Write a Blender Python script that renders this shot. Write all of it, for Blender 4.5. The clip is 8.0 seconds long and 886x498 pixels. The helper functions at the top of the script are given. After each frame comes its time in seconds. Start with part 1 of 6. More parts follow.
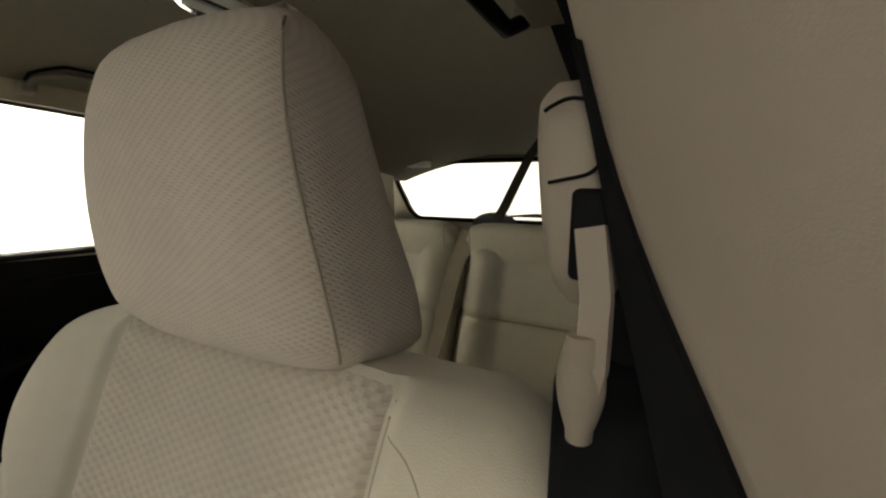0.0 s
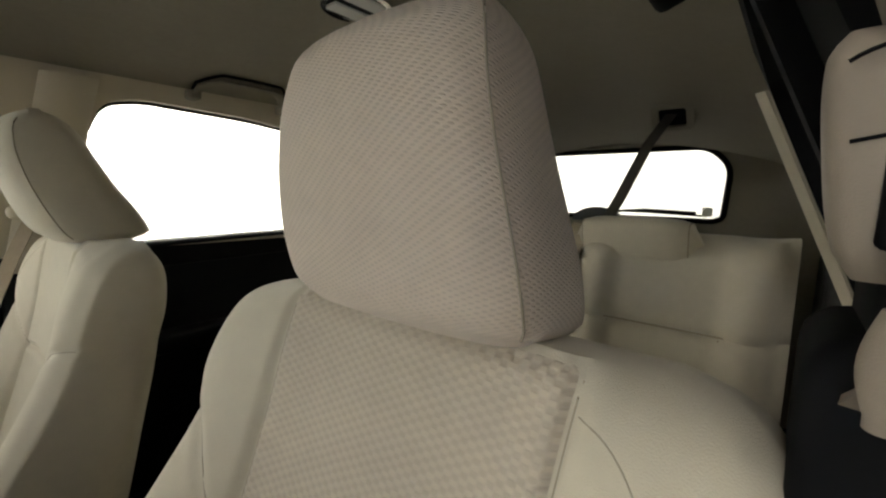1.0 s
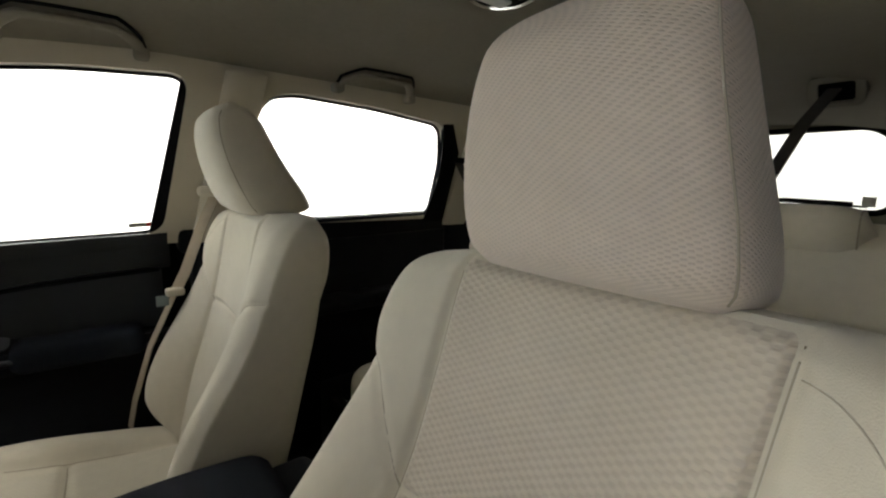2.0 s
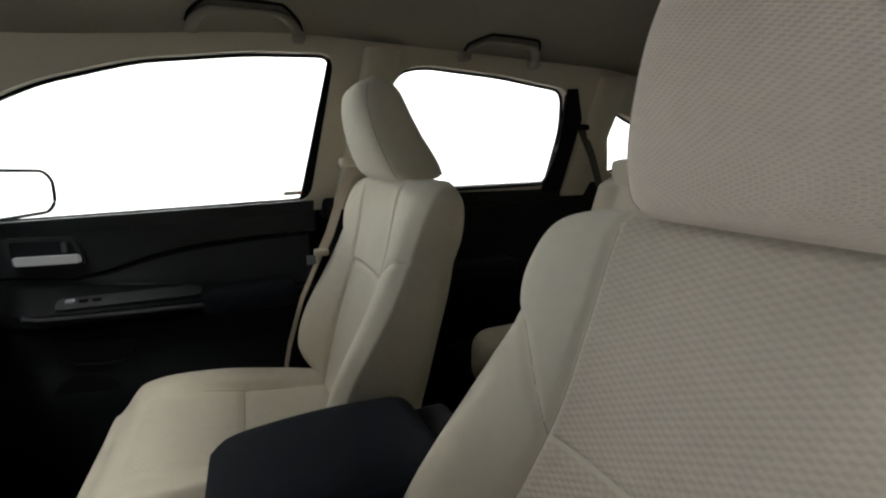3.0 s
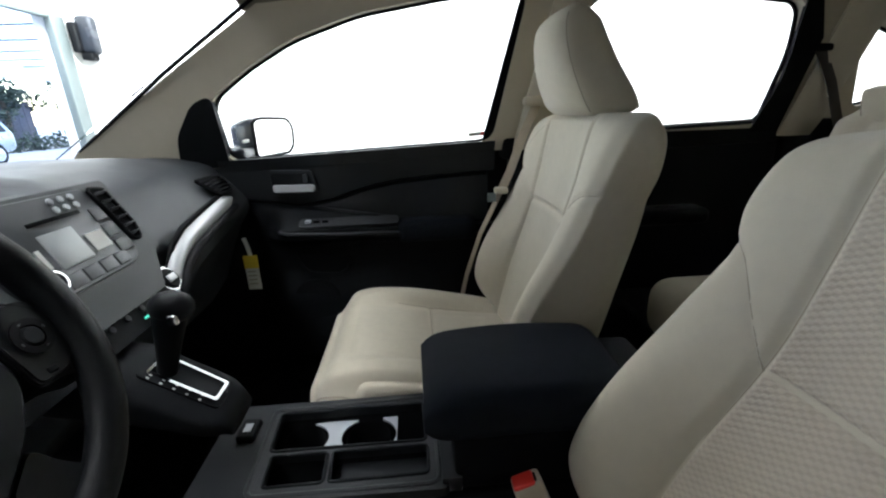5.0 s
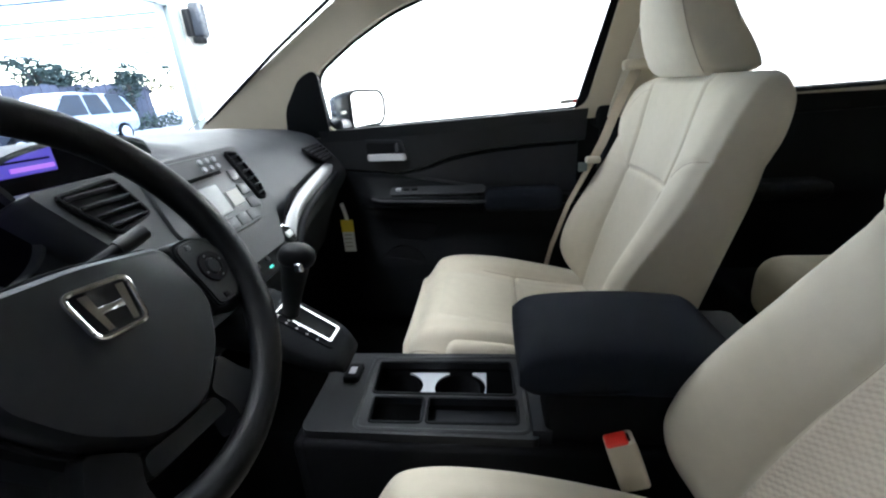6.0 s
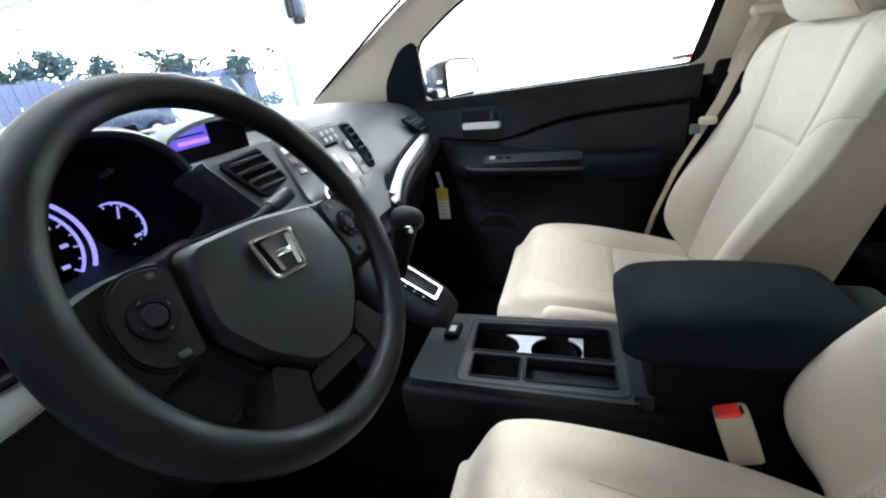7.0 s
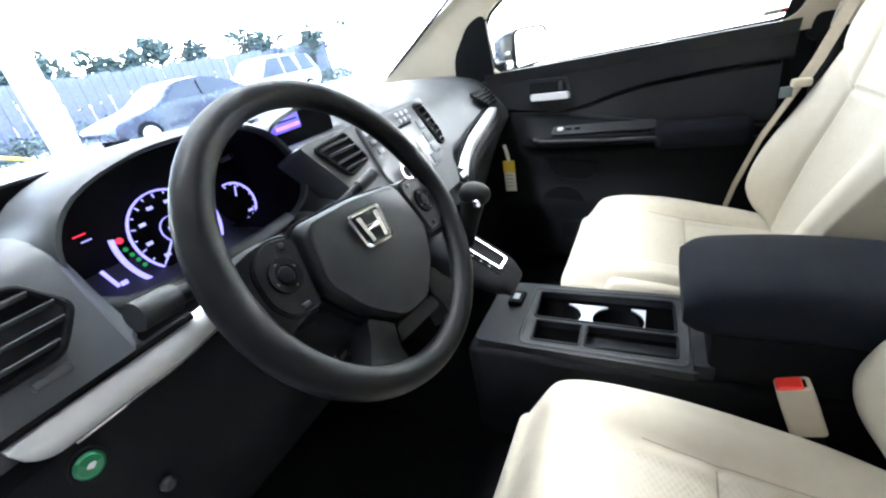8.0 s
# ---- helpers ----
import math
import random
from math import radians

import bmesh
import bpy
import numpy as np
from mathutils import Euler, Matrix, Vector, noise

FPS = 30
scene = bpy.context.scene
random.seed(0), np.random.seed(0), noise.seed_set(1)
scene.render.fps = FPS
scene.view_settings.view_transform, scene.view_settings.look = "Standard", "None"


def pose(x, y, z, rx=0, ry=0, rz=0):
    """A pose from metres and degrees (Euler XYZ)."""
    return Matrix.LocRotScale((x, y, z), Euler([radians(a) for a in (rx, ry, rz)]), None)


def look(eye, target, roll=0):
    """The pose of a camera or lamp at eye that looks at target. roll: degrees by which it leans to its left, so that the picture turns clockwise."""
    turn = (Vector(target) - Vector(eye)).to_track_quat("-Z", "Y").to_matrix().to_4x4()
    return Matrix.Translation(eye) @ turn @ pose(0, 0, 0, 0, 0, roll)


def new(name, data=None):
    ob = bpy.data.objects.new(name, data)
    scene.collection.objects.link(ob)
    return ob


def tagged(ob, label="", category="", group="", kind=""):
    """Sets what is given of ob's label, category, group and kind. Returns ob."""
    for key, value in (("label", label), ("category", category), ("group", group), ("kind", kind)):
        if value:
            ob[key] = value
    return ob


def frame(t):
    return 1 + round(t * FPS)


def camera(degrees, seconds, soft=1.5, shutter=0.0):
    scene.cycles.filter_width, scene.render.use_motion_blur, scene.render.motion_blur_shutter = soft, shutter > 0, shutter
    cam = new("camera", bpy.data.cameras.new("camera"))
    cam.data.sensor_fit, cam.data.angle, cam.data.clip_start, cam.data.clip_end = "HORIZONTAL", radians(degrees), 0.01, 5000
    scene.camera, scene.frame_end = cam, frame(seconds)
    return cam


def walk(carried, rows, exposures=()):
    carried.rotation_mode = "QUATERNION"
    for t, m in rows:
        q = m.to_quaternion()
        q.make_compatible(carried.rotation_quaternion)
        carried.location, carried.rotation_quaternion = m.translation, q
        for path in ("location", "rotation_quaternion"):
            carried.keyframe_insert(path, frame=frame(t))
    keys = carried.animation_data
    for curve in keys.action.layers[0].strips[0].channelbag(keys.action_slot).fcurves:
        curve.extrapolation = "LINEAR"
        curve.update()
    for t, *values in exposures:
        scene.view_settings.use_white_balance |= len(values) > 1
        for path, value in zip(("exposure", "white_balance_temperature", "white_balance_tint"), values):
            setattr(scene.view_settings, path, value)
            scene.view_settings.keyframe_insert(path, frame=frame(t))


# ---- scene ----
cam = camera(93.1, 8.0, soft=2.2)
PATH = [
    (0, (0.673, 0.168, 1.288), (-0.275, 1.913, 1.052), 1.2),
    (0.5, (0.650, 0.153, 1.280), (-0.449, 1.812, 1.064), 1.7),
    (1, (0.619, 0.129, 1.275), (-0.653, 1.652, 1.014), 1.1),
    (1.5, (0.596, 0.095, 1.267), (-0.833, 1.476, 0.988), 1.1),
    (2, (0.583, 0.042, 1.258), (-0.957, 1.261, 0.942), 1.4),
    (3.5, (0.562, -0.036, 1.224), (-1.272, 0.597, 0.737), -0.5),
    (4, (0.571, -0.052, 1.216), (-1.291, 0.441, 0.674), -0.6),
    (4.5, (0.583, -0.077, 1.210), (-1.306, 0.223, 0.624), -1.3),
    (6, (0.631, -0.149, 1.192), (-1.222, -0.369, 0.472), -3.5),
    (6.5, (0.647, -0.167, 1.189), (-1.154, -0.582, 0.426), -5.0),
    (7, (0.667, -0.179, 1.192), (-1.061, -0.777, 0.383), -7.2),
    (7.5, (0.690, -0.171, 1.204), (-0.958, -0.920, 0.354), -9.3),
    (8, (0.718, -0.158, 1.222), (-0.838, -1.043, 0.330), -11.2),
]
EXPOSURES = [(0.0, -0.60, 7500, 10), (1.5, -0.15, 6700, 10), (2.0, -0.35, 6600, 10), (3.5, -0.78, 6100, 10), (4.5, -0.60, 5950, 10), (6.0, 0.15, 5700, 10), (6.5, 0.52, 5700, 10), (7.0, 0.68, 5700, 10), (8.0, 1.42, 5700, 10)]
walk(cam, [(t, look(eye, target, roll)) for t, eye, target, roll in PATH], EXPOSURES)

# world, lamps and exposure

world = bpy.data.worlds.new("world")
scene.world = world
world.use_nodes = True
wn = world.node_tree.nodes
sky = wn.new("ShaderNodeTexSky")
sky.sky_type, sky.sun_disc = "NISHITA", False
sky.sun_elevation, sky.sun_rotation = radians(40), radians(200)
wn["Background"].inputs["Strength"].default_value = 1.5
world.node_tree.links.new(sky.outputs["Color"], wn["Background"].inputs["Color"])
sun = new("sun", bpy.data.lights.new("sun", "SUN"))
sun.data.energy, sun.data.angle, sun.data.color = 5.0, radians(12), (1.0, 0.96, 0.9)
sun.matrix_world = look((3, -8, 9), (0, -12, 0))


def fill_lamp(name, x, y, z, sx, sy, watts, target):
    lamp = new(name, bpy.data.lights.new(name, "AREA"))
    lamp.data.shape, lamp.data.size, lamp.data.size_y = "RECTANGLE", sx, sy
    lamp.data.energy, lamp.data.color = watts, (1.0, 0.97, 0.92)
    lamp.matrix_world = look((x, y, z), target)
    return lamp


# fill strips added near the garage ceiling: white wall, bonnet, driver's side, front, rear
fill_lamp("fill_strip", -3.9, 0.9, 3.1, 9.6, 0.4, 1150, (-5.0, 0.9, 1.1))
fill_lamp("fill_strip", 0.0, -1.15, 3.1, 3.0, 0.4, 60, (0.0, -1.15, 0.5))
fill_lamp("fill_strip", 3.4, -1.2, 3.1, 0.5, 6.0, 3, (3.2, -1.2, 0.5))
fill_lamp("fill_strip", -1.6, -3.6, 3.1, 5.0, 0.5, 60, (-0.6, 0.2, 0.9))
fill_lamp("fill_strip", 0.0, 5.0, 3.1, 6.0, 0.4, 150, (0.0, 6.0, 1.2))


# materials
def material(name, base, rough=0.6, metal=0.0, vary=0.15, scale=40.0, bump=0.0, bump_scale=400.0, sheen=0.0, spec=0.5):
    m = bpy.data.materials.new(name)
    m.use_nodes = True
    nt = m.node_tree
    n, l = nt.nodes, nt.links
    b = n["Principled BSDF"]
    b.inputs["Roughness"].default_value, b.inputs["Metallic"].default_value = rough, metal
    b.inputs["Specular IOR Level"].default_value = spec
    b.inputs["Sheen Weight"].default_value = sheen
    co = n.new("ShaderNodeTexCoord")
    no = n.new("ShaderNodeTexNoise")
    no.inputs["Scale"].default_value, no.inputs["Detail"].default_value = scale, 4
    l.new(co.outputs["Object"], no.inputs["Vector"])
    no2 = n.new("ShaderNodeTexNoise")
    no2.inputs["Scale"].default_value, no2.inputs["Detail"].default_value = scale * 0.15, 3
    l.new(co.outputs["Object"], no2.inputs["Vector"])
    add = n.new("ShaderNodeMath")
    l.new(no.outputs["Fac"], add.inputs[0])
    l.new(no2.outputs["Fac"], add.inputs[1])
    ramp = n.new("ShaderNodeMapRange")
    ramp.inputs["From Min"].default_value, ramp.inputs["From Max"].default_value = 0.6, 1.4
    ramp.inputs["To Min"].default_value, ramp.inputs["To Max"].default_value = 1 - vary, 1 + vary
    l.new(add.outputs[0], ramp.inputs["Value"])
    mul = n.new("ShaderNodeVectorMath")
    mul.operation = "SCALE"
    mul.inputs[0].default_value = base
    l.new(ramp.outputs[0], mul.inputs["Scale"])
    l.new(mul.outputs[0], b.inputs["Base Color"])
    rr = n.new("ShaderNodeMapRange")
    rr.inputs["From Min"].default_value, rr.inputs["From Max"].default_value = 0.3, 0.7
    rr.inputs["To Min"].default_value, rr.inputs["To Max"].default_value = max(rough - 0.06, 0.03), min(rough + 0.06, 1)
    l.new(no2.outputs["Fac"], rr.inputs["Value"])
    l.new(rr.outputs[0], b.inputs["Roughness"])
    if bump:
        nb = n.new("ShaderNodeTexNoise")
        nb.inputs["Scale"].default_value, nb.inputs["Detail"].default_value = bump_scale, 2
        l.new(co.outputs["Object"], nb.inputs["Vector"])
        bm = n.new("ShaderNodeBump")
        bm.inputs["Strength"].default_value, bm.inputs["Distance"].default_value = bump, 0.002
        l.new(nb.outputs["Fac"], bm.inputs["Height"])
        l.new(bm.outputs[0], b.inputs["Normal"])
    return m


def glow(name, colour, strength):
    m = bpy.data.materials.new(name)
    m.use_nodes = True
    b = m.node_tree.nodes["Principled BSDF"]
    b.inputs["Base Color"].default_value = (0.02, 0.02, 0.02, 1)
    b.inputs["Emission Color"].default_value = (*colour, 1)
    b.inputs["Emission Strength"].default_value = strength
    return m


def woven(name, base, cell, row, line, strength, depth, lo, hi):
    """Cloth with a staggered check: every other cell carries fine raised ribs. Laid by the mesh's own metre coordinates."""
    m = material(name, base, 0.9, vary=0.05, scale=60, sheen=0.2, spec=0.2)
    n, l = m.node_tree.nodes, m.node_tree.links
    b = n["Principled BSDF"]
    uv = n.new("ShaderNodeUVMap")
    sep = n.new("ShaderNodeSeparateXYZ")
    l.new(uv.outputs[0], sep.inputs[0])

    def calc(op, a, c):
        k = n.new("ShaderNodeMath")
        k.operation = op
        for slot, v in enumerate((a, c)):
            if isinstance(v, (int, float)):
                k.inputs[slot].default_value = v
            elif v is not None:
                l.new(v, k.inputs[slot])
        return k.outputs[0]

    su = calc("SINE", calc("MULTIPLY", sep.outputs[0], math.pi / cell), None)
    sv = calc("SINE", calc("MULTIPLY", sep.outputs[1], math.pi / row), None)
    check = n.new("ShaderNodeMapRange")
    check.interpolation_type = "SMOOTHSTEP"
    check.inputs["From Min"].default_value, check.inputs["From Max"].default_value = lo, hi
    l.new(calc("MULTIPLY", su, sv), check.inputs["Value"])
    ribs = calc("ADD", calc("MULTIPLY", calc("SINE", calc("MULTIPLY", sep.outputs[1], 2 * math.pi / line), None), 0.5), 0.5) if line else None
    h = calc("MULTIPLY", check.outputs[0], ribs if line else 1.0)
    bm = n.new("ShaderNodeBump")
    bm.inputs["Strength"].default_value, bm.inputs["Distance"].default_value = strength, 0.0015
    bm.invert = True
    l.new(h, bm.inputs["Height"])
    fine = n.new("ShaderNodeTexNoise")
    fine.inputs["Scale"].default_value = 1800
    l.new(uv.outputs[0], fine.inputs["Vector"])
    b2 = n.new("ShaderNodeBump")
    b2.inputs["Strength"].default_value, b2.inputs["Distance"].default_value = 0.3, 0.0006
    l.new(fine.outputs["Fac"], b2.inputs["Height"])
    l.new(bm.outputs[0], b2.inputs["Normal"])
    l.new(b2.outputs[0], b.inputs["Normal"])
    dark = n.new("ShaderNodeMapRange")
    dark.inputs["To Min"].default_value, dark.inputs["To Max"].default_value = 1.0, depth
    l.new(h, dark.inputs["Value"])
    mul = n.new("ShaderNodeVectorMath")
    mul.operation = "SCALE"
    l.new(b.inputs["Base Color"].links[0].from_socket, mul.inputs[0])
    l.new(dark.outputs[0], mul.inputs["Scale"])
    l.new(mul.outputs[0], b.inputs["Base Color"])
    return m


CLOTH = material("beige_cloth", (0.58, 0.525, 0.415), 0.85, vary=0.05, scale=50, bump=0.25, bump_scale=900, sheen=0.25, spec=0.2)
WEAVE = woven("beige_weave", (0.69, 0.585, 0.49), 0.0046, 0.0020, 0, 0.55, 0.86, 0.0, 0.7)
BASKET = woven("beige_basket", (0.565, 0.495, 0.395), 0.0064, 0.0042, 0, 0.6, 0.88, -0.6, 0.8)
QUILT = woven("beige_cushion_weave", (0.57, 0.52, 0.415), 0.0064, 0.0048, 0, 0.22, 0.97, -0.7, 0.9)
STITCH = material("seam_thread", (0.38, 0.33, 0.25), 0.8, vary=0.1)
TRIM = material("beige_trim_plastic", (0.52, 0.465, 0.36), 0.55, vary=0.04, scale=25, bump=0.15, bump_scale=1200)
# beige darkened to carry the shade under the roof and at the rear
SHADED_LINER = material("headliner_felt_shaded", (0.27, 0.245, 0.195), 0.95, vary=0.06, scale=80, bump=0.3, bump_scale=1500, spec=0.1)
# taupe darkened for the shadow on the driver's pillar, guide and belt
SHADED_PILLAR = material("pillar_taupe_shaded", (0.27, 0.225, 0.18), 0.6, vary=0.05, scale=25, bump=0.15, bump_scale=1200, spec=0.3)
STEEL = material("grey_door_track", (0.16, 0.19, 0.19), 0.5, 0.3, vary=0.1, scale=12)
BLACK = material("black_plastic", (0.007, 0.0076, 0.009), 0.55, vary=0.15, scale=60, bump=0.25, bump_scale=1400, spec=0.10)
SOFT = material("dash_soft_plastic", (0.044, 0.048, 0.054), 0.45, vary=0.1, scale=60, bump=0.25, bump_scale=1300, spec=0.5)
RUBBER = material("black_rubber", (0.008, 0.008, 0.009), 0.8, vary=0.15, spec=0.05)
CONSOLE = material("console_plastic", (0.014, 0.0152, 0.0175), 0.5, vary=0.1, scale=60, bump=0.3, bump_scale=1300, spec=0.35)
LEATHER = material("wheel_urethane", (0.005, 0.0052, 0.006), 0.42, vary=0.1, scale=50, bump=0.15, bump_scale=1600, spec=0.16)
NAVY = material("armrest_cloth", (0.008, 0.010, 0.0155), 0.85, vary=0.15, scale=80, bump=0.5, bump_scale=1200, spec=0.15)
INSERT = material("door_cloth_grey", (0.027, 0.028, 0.031), 0.9, vary=0.12, bump=0.4, bump_scale=1000)
CARPET = material("black_carpet", (0.008, 0.008, 0.009), 1.0, vary=0.3, scale=200, bump=0.8, bump_scale=700, spec=0.02)
SILVER = material("satin_silver_trim", (0.62, 0.63, 0.65), 0.42, 0.35, vary=0.05, scale=120)
CHROME = material("chrome", (0.82, 0.82, 0.84), 0.1, 1.0, vary=0.03)
GREYTRAY = material("cupholder_grey", (0.42, 0.44, 0.47), 0.6, vary=0.05)
BELT = material("tan_webbing", (0.40, 0.33, 0.24), 0.8, vary=0.1, scale=300, bump=0.6, bump_scale=2500)
BROWNBELT = material("grey_webbing", (0.05, 0.042, 0.036), 0.8, vary=0.1, scale=300, bump=0.5, bump_scale=2500)
RED = material("red_button", (0.75, 0.035, 0.02), 0.4, vary=0.05)
WHITE = material("white_paint", (0.82, 0.82, 0.80), 0.7, vary=0.04, scale=4)
DIMWALL = material("bounce_cut_grey", (0.07, 0.07, 0.075), 0.7, vary=0.06, scale=4)
CONCRETE = material("garage_concrete", (0.30, 0.30, 0.295), 0.75, vary=0.2, scale=6, bump=0.3, bump_scale=60)
ASPHALT = material("pale_yard_concrete", (0.36, 0.36, 0.36), 0.9, vary=0.25, scale=9, bump=0.4, bump_scale=80)
PAPER = material("label_paper", (0.75, 0.75, 0.72), 0.7, vary=0.04)
YELLOW = material("label_yellow", (0.78, 0.60, 0.04), 0.6, vary=0.04)
BODYPAINT = material("dark_body_paint", (0.03, 0.035, 0.045), 0.25, 0.3, vary=0.05)
MIRROR = material("mirror_glass", (0.9, 0.9, 0.9), 0.03, 1.0, vary=0.0)
GREEN = material("green_button", (0.015, 0.16, 0.065), 0.3, vary=0.1)
ROOFING = material("translucent_white_roofing", (0.82, 0.83, 0.84), 0.6, vary=0.05, scale=3)
rt = ROOFING.node_tree
lets, both = rt.nodes.new("ShaderNodeBsdfTranslucent"), rt.nodes.new("ShaderNodeMixShader")
lets.inputs["Color"].default_value, both.inputs["Fac"].default_value = (0.86, 0.87, 0.90, 1), 0.6
rt.links.new(rt.nodes["Principled BSDF"].outputs[0], both.inputs[1])
rt.links.new(lets.outputs[0], both.inputs[2])
rt.links.new(both.outputs[0], rt.nodes["Material Output"].inputs["Surface"])
GLASS = bpy.data.materials.new("window_glass")
GLASS.use_nodes = True
gb = GLASS.node_tree.nodes["Principled BSDF"]
gb.inputs["Base Color"].default_value = (0.97, 1.0, 0.985, 1)
gb.inputs["Transmission Weight"].default_value, gb.inputs["Roughness"].default_value, gb.inputs["IOR"].default_value = 1.0, 0.0, 1.04


# ways of making shapes: each returns (points, faces, metre coordinates or None)
def loft(rings, caps=True, closed=True):
    n = len(rings[0])
    vs = [tuple(p) for r in rings for p in r]
    fs = []
    for i in range(len(rings) - 1):
        for j in range(n if closed else n - 1):
            a, b = i * n + j, i * n + (j + 1) % n
            fs.append((a, b, b + n, a + n))
    if caps and closed:
        fs.append(tuple(reversed(range(n))))
        fs.append(tuple(range((len(rings) - 1) * n, len(rings) * n)))
    return vs, fs, None


def sheet(f, nu, nv, thick=None, uvscale=None):
    """A surface f(u, v), u and v from 0 to 1; thick: a vector by which its back is set off."""
    vs, fs, uv = [], [], []
    for j in range(nv + 1):
        for i in range(nu + 1):
            vs.append(tuple(f(i / nu, j / nv)))
            uv.append((i / nu * uvscale[0], j / nv * uvscale[1]) if uvscale else (i / nu, j / nv))
    for j in range(nv):
        for i in range(nu):
            a = j * (nu + 1) + i
            fs.append((a, a + 1, a + nu + 2, a + nu + 1))
    if thick is not None:
        k = len(vs)
        vs += [tuple(Vector(p) + Vector(thick)) for p in vs]
        uv += uv
        fs += [tuple(reversed([q + k for q in f_])) for f_ in fs]
        rim = [i for i in range(nu)] + [nu + j * (nu + 1) for j in range(nv)]
        rim += [nv * (nu + 1) + i for i in range(nu, 0, -1)] + [j * (nu + 1) for j in range(nv, 0, -1)]
        for a, b in zip(rim, rim[1:] + rim[:1]):
            fs.append((b, a, a + k, b + k))
    return vs, fs, uv


def tube(path, radius, n=12, squash=None, caps=True):
    """A round bar along a path; squash: (side, across) half widths instead of radius, with side kept level."""
    pts = [Vector(p) for p in path]
    rings = []
    for i, p in enumerate(pts):
        d = (pts[min(i + 1, len(pts) - 1)] - pts[max(i - 1, 0)]).normalized()
        ref = Vector((0, 0, 1)) if abs(d.z) < 0.9 else Vector((0, 1, 0))
        s = d.cross(ref).normalized()
        t = s.cross(d)
        a, b = squash or (radius, radius)
        rings.append([p + s * math.cos(q) * a + t * math.sin(q) * b for q in (2 * math.pi * k / n for k in range(n))])
    return loft(rings, caps)


def ribbon(path, side, width, thick):
    """A flat strap along a path, its width along side."""
    rings = []
    pts = [Vector(p) for p in path]
    for i, p in enumerate(pts):
        d = (pts[min(i + 1, len(pts) - 1)] - pts[max(i - 1, 0)]).normalized()
        s = Vector(side)
        s = (s - d * s.dot(d)).normalized()
        t = s.cross(d)
        rings.append([p + s * a * width / 2 + t * b * thick / 2 for a, b in ((-1, -1), (1, -1), (1, 1), (-1, 1))])
    return loft(rings)


def block(lo, hi, bevel=0.005, segments=3, m=None):
    """A box from corner to corner with rounded edges, turned by m."""
    bm = bmesh.new()
    bmesh.ops.create_cube(bm, size=1)
    c, s = [(a + b) / 2 for a, b in zip(lo, hi)], [abs(b - a) for a, b in zip(lo, hi)]
    for v in bm.verts:
        v.co = Vector((v.co.x * s[0] + c[0], v.co.y * s[1] + c[1], v.co.z * s[2] + c[2]))
    if bevel:
        bmesh.ops.bevel(bm, geom=bm.edges[:], offset=min(bevel, min(s) * 0.45), segments=segments, affect="EDGES", profile=0.5)
    bm.verts.index_update()
    vs = [tuple(m @ v.co) if m else tuple(v.co) for v in bm.verts]
    fs = [tuple(v.index for v in f.verts) for f in bm.faces]
    bm.free()
    return vs, fs, None


def disc(r, depth, n=32, m=None, bevel=0.0):
    """A round puck on the plane z = 0, rising to depth."""
    prof = [(r, 0), (r, depth - bevel), (r - bevel, depth)] if bevel else [(r, 0), (r, depth)]
    rings = [[Vector((a * math.cos(2 * math.pi * k / n), a * math.sin(2 * math.pi * k / n), z)) for k in range(n)] for a, z in prof]
    if m:
        rings = [[m @ p for p in r_] for r_ in rings]
    return loft(rings)


def ring_shape(r, w, depth, n=40, m=None):
    """A flat ring of width w inside radius r."""
    prof = [(r, 0), (r, depth), (r - w, depth), (r - w, 0), (r, 0)]
    rings = [[(m or Matrix()) @ Vector((a * math.cos(2 * math.pi * k / n), a * math.sin(2 * math.pi * k / n), z)) for k in range(n)] for a, z in prof]
    return loft(rings, caps=False)


def prism(outline, depth, m=None, holes=()):
    """A flat plate with the outline in x and y, holes cut through, from z = 0 to depth."""
    bm = bmesh.new()
    loops, edges = [], []
    for o in (outline, *holes):
        vs = [bm.verts.new((p[0], p[1], 0)) for p in o]
        loops.append(vs)
        edges += [bm.edges.new((vs[i], vs[(i + 1) % len(vs)])) for i in range(len(vs))]
    bmesh.ops.triangle_fill(bm, use_beauty=True, edges=edges)
    faces = bm.faces[:]
    for f in faces:
        if f.normal.z < 0:
            f.normal_flip()
    ext = bmesh.ops.extrude_face_region(bm, geom=faces)
    for v in ext["geom"]:
        if isinstance(v, bmesh.types.BMVert):
            v.co.z += depth
    bmesh.ops.recalc_face_normals(bm, faces=bm.faces[:])
    bm.verts.index_update()
    out = [tuple(m @ v.co) if m else tuple(v.co) for v in bm.verts], [tuple(v.index for v in f.verts) for f in bm.faces], None
    bm.free()
    return out


def joined(*geos):
    vs, fs = [], []
    for g in geos:
        k = len(vs)
        vs += g[0]
        fs += [tuple(i + k for i in f) for f in g[1]]
    return vs, fs, None


def moved(geo, m):
    return [tuple(m @ Vector(p)) for p in geo[0]], geo[1], geo[2]


def flip(geo):
    """The mirror image across the car's middle plane."""
    return [(-p[0], p[1], p[2]) for p in geo[0]], [tuple(reversed(f)) for f in geo[1]], geo[2]


def dished(outline, z0, z1, m, n=5, shrink=0.10):
    """A plate with a softly rounded top."""
    c = Vector((sum(p[0] for p in outline) / len(outline), sum(p[1] for p in outline) / len(outline), 0))
    out = []
    for k in range(n + 1):
        t = k / n
        s = 1 - shrink * (1 - math.sqrt(max(0, 1 - t * t)))
        out.append([m @ (c + (Vector((p[0], p[1], 0)) - c) * s + Vector((0, 0, z0 + (z1 - z0) * t))) for p in outline])
    return loft(out)


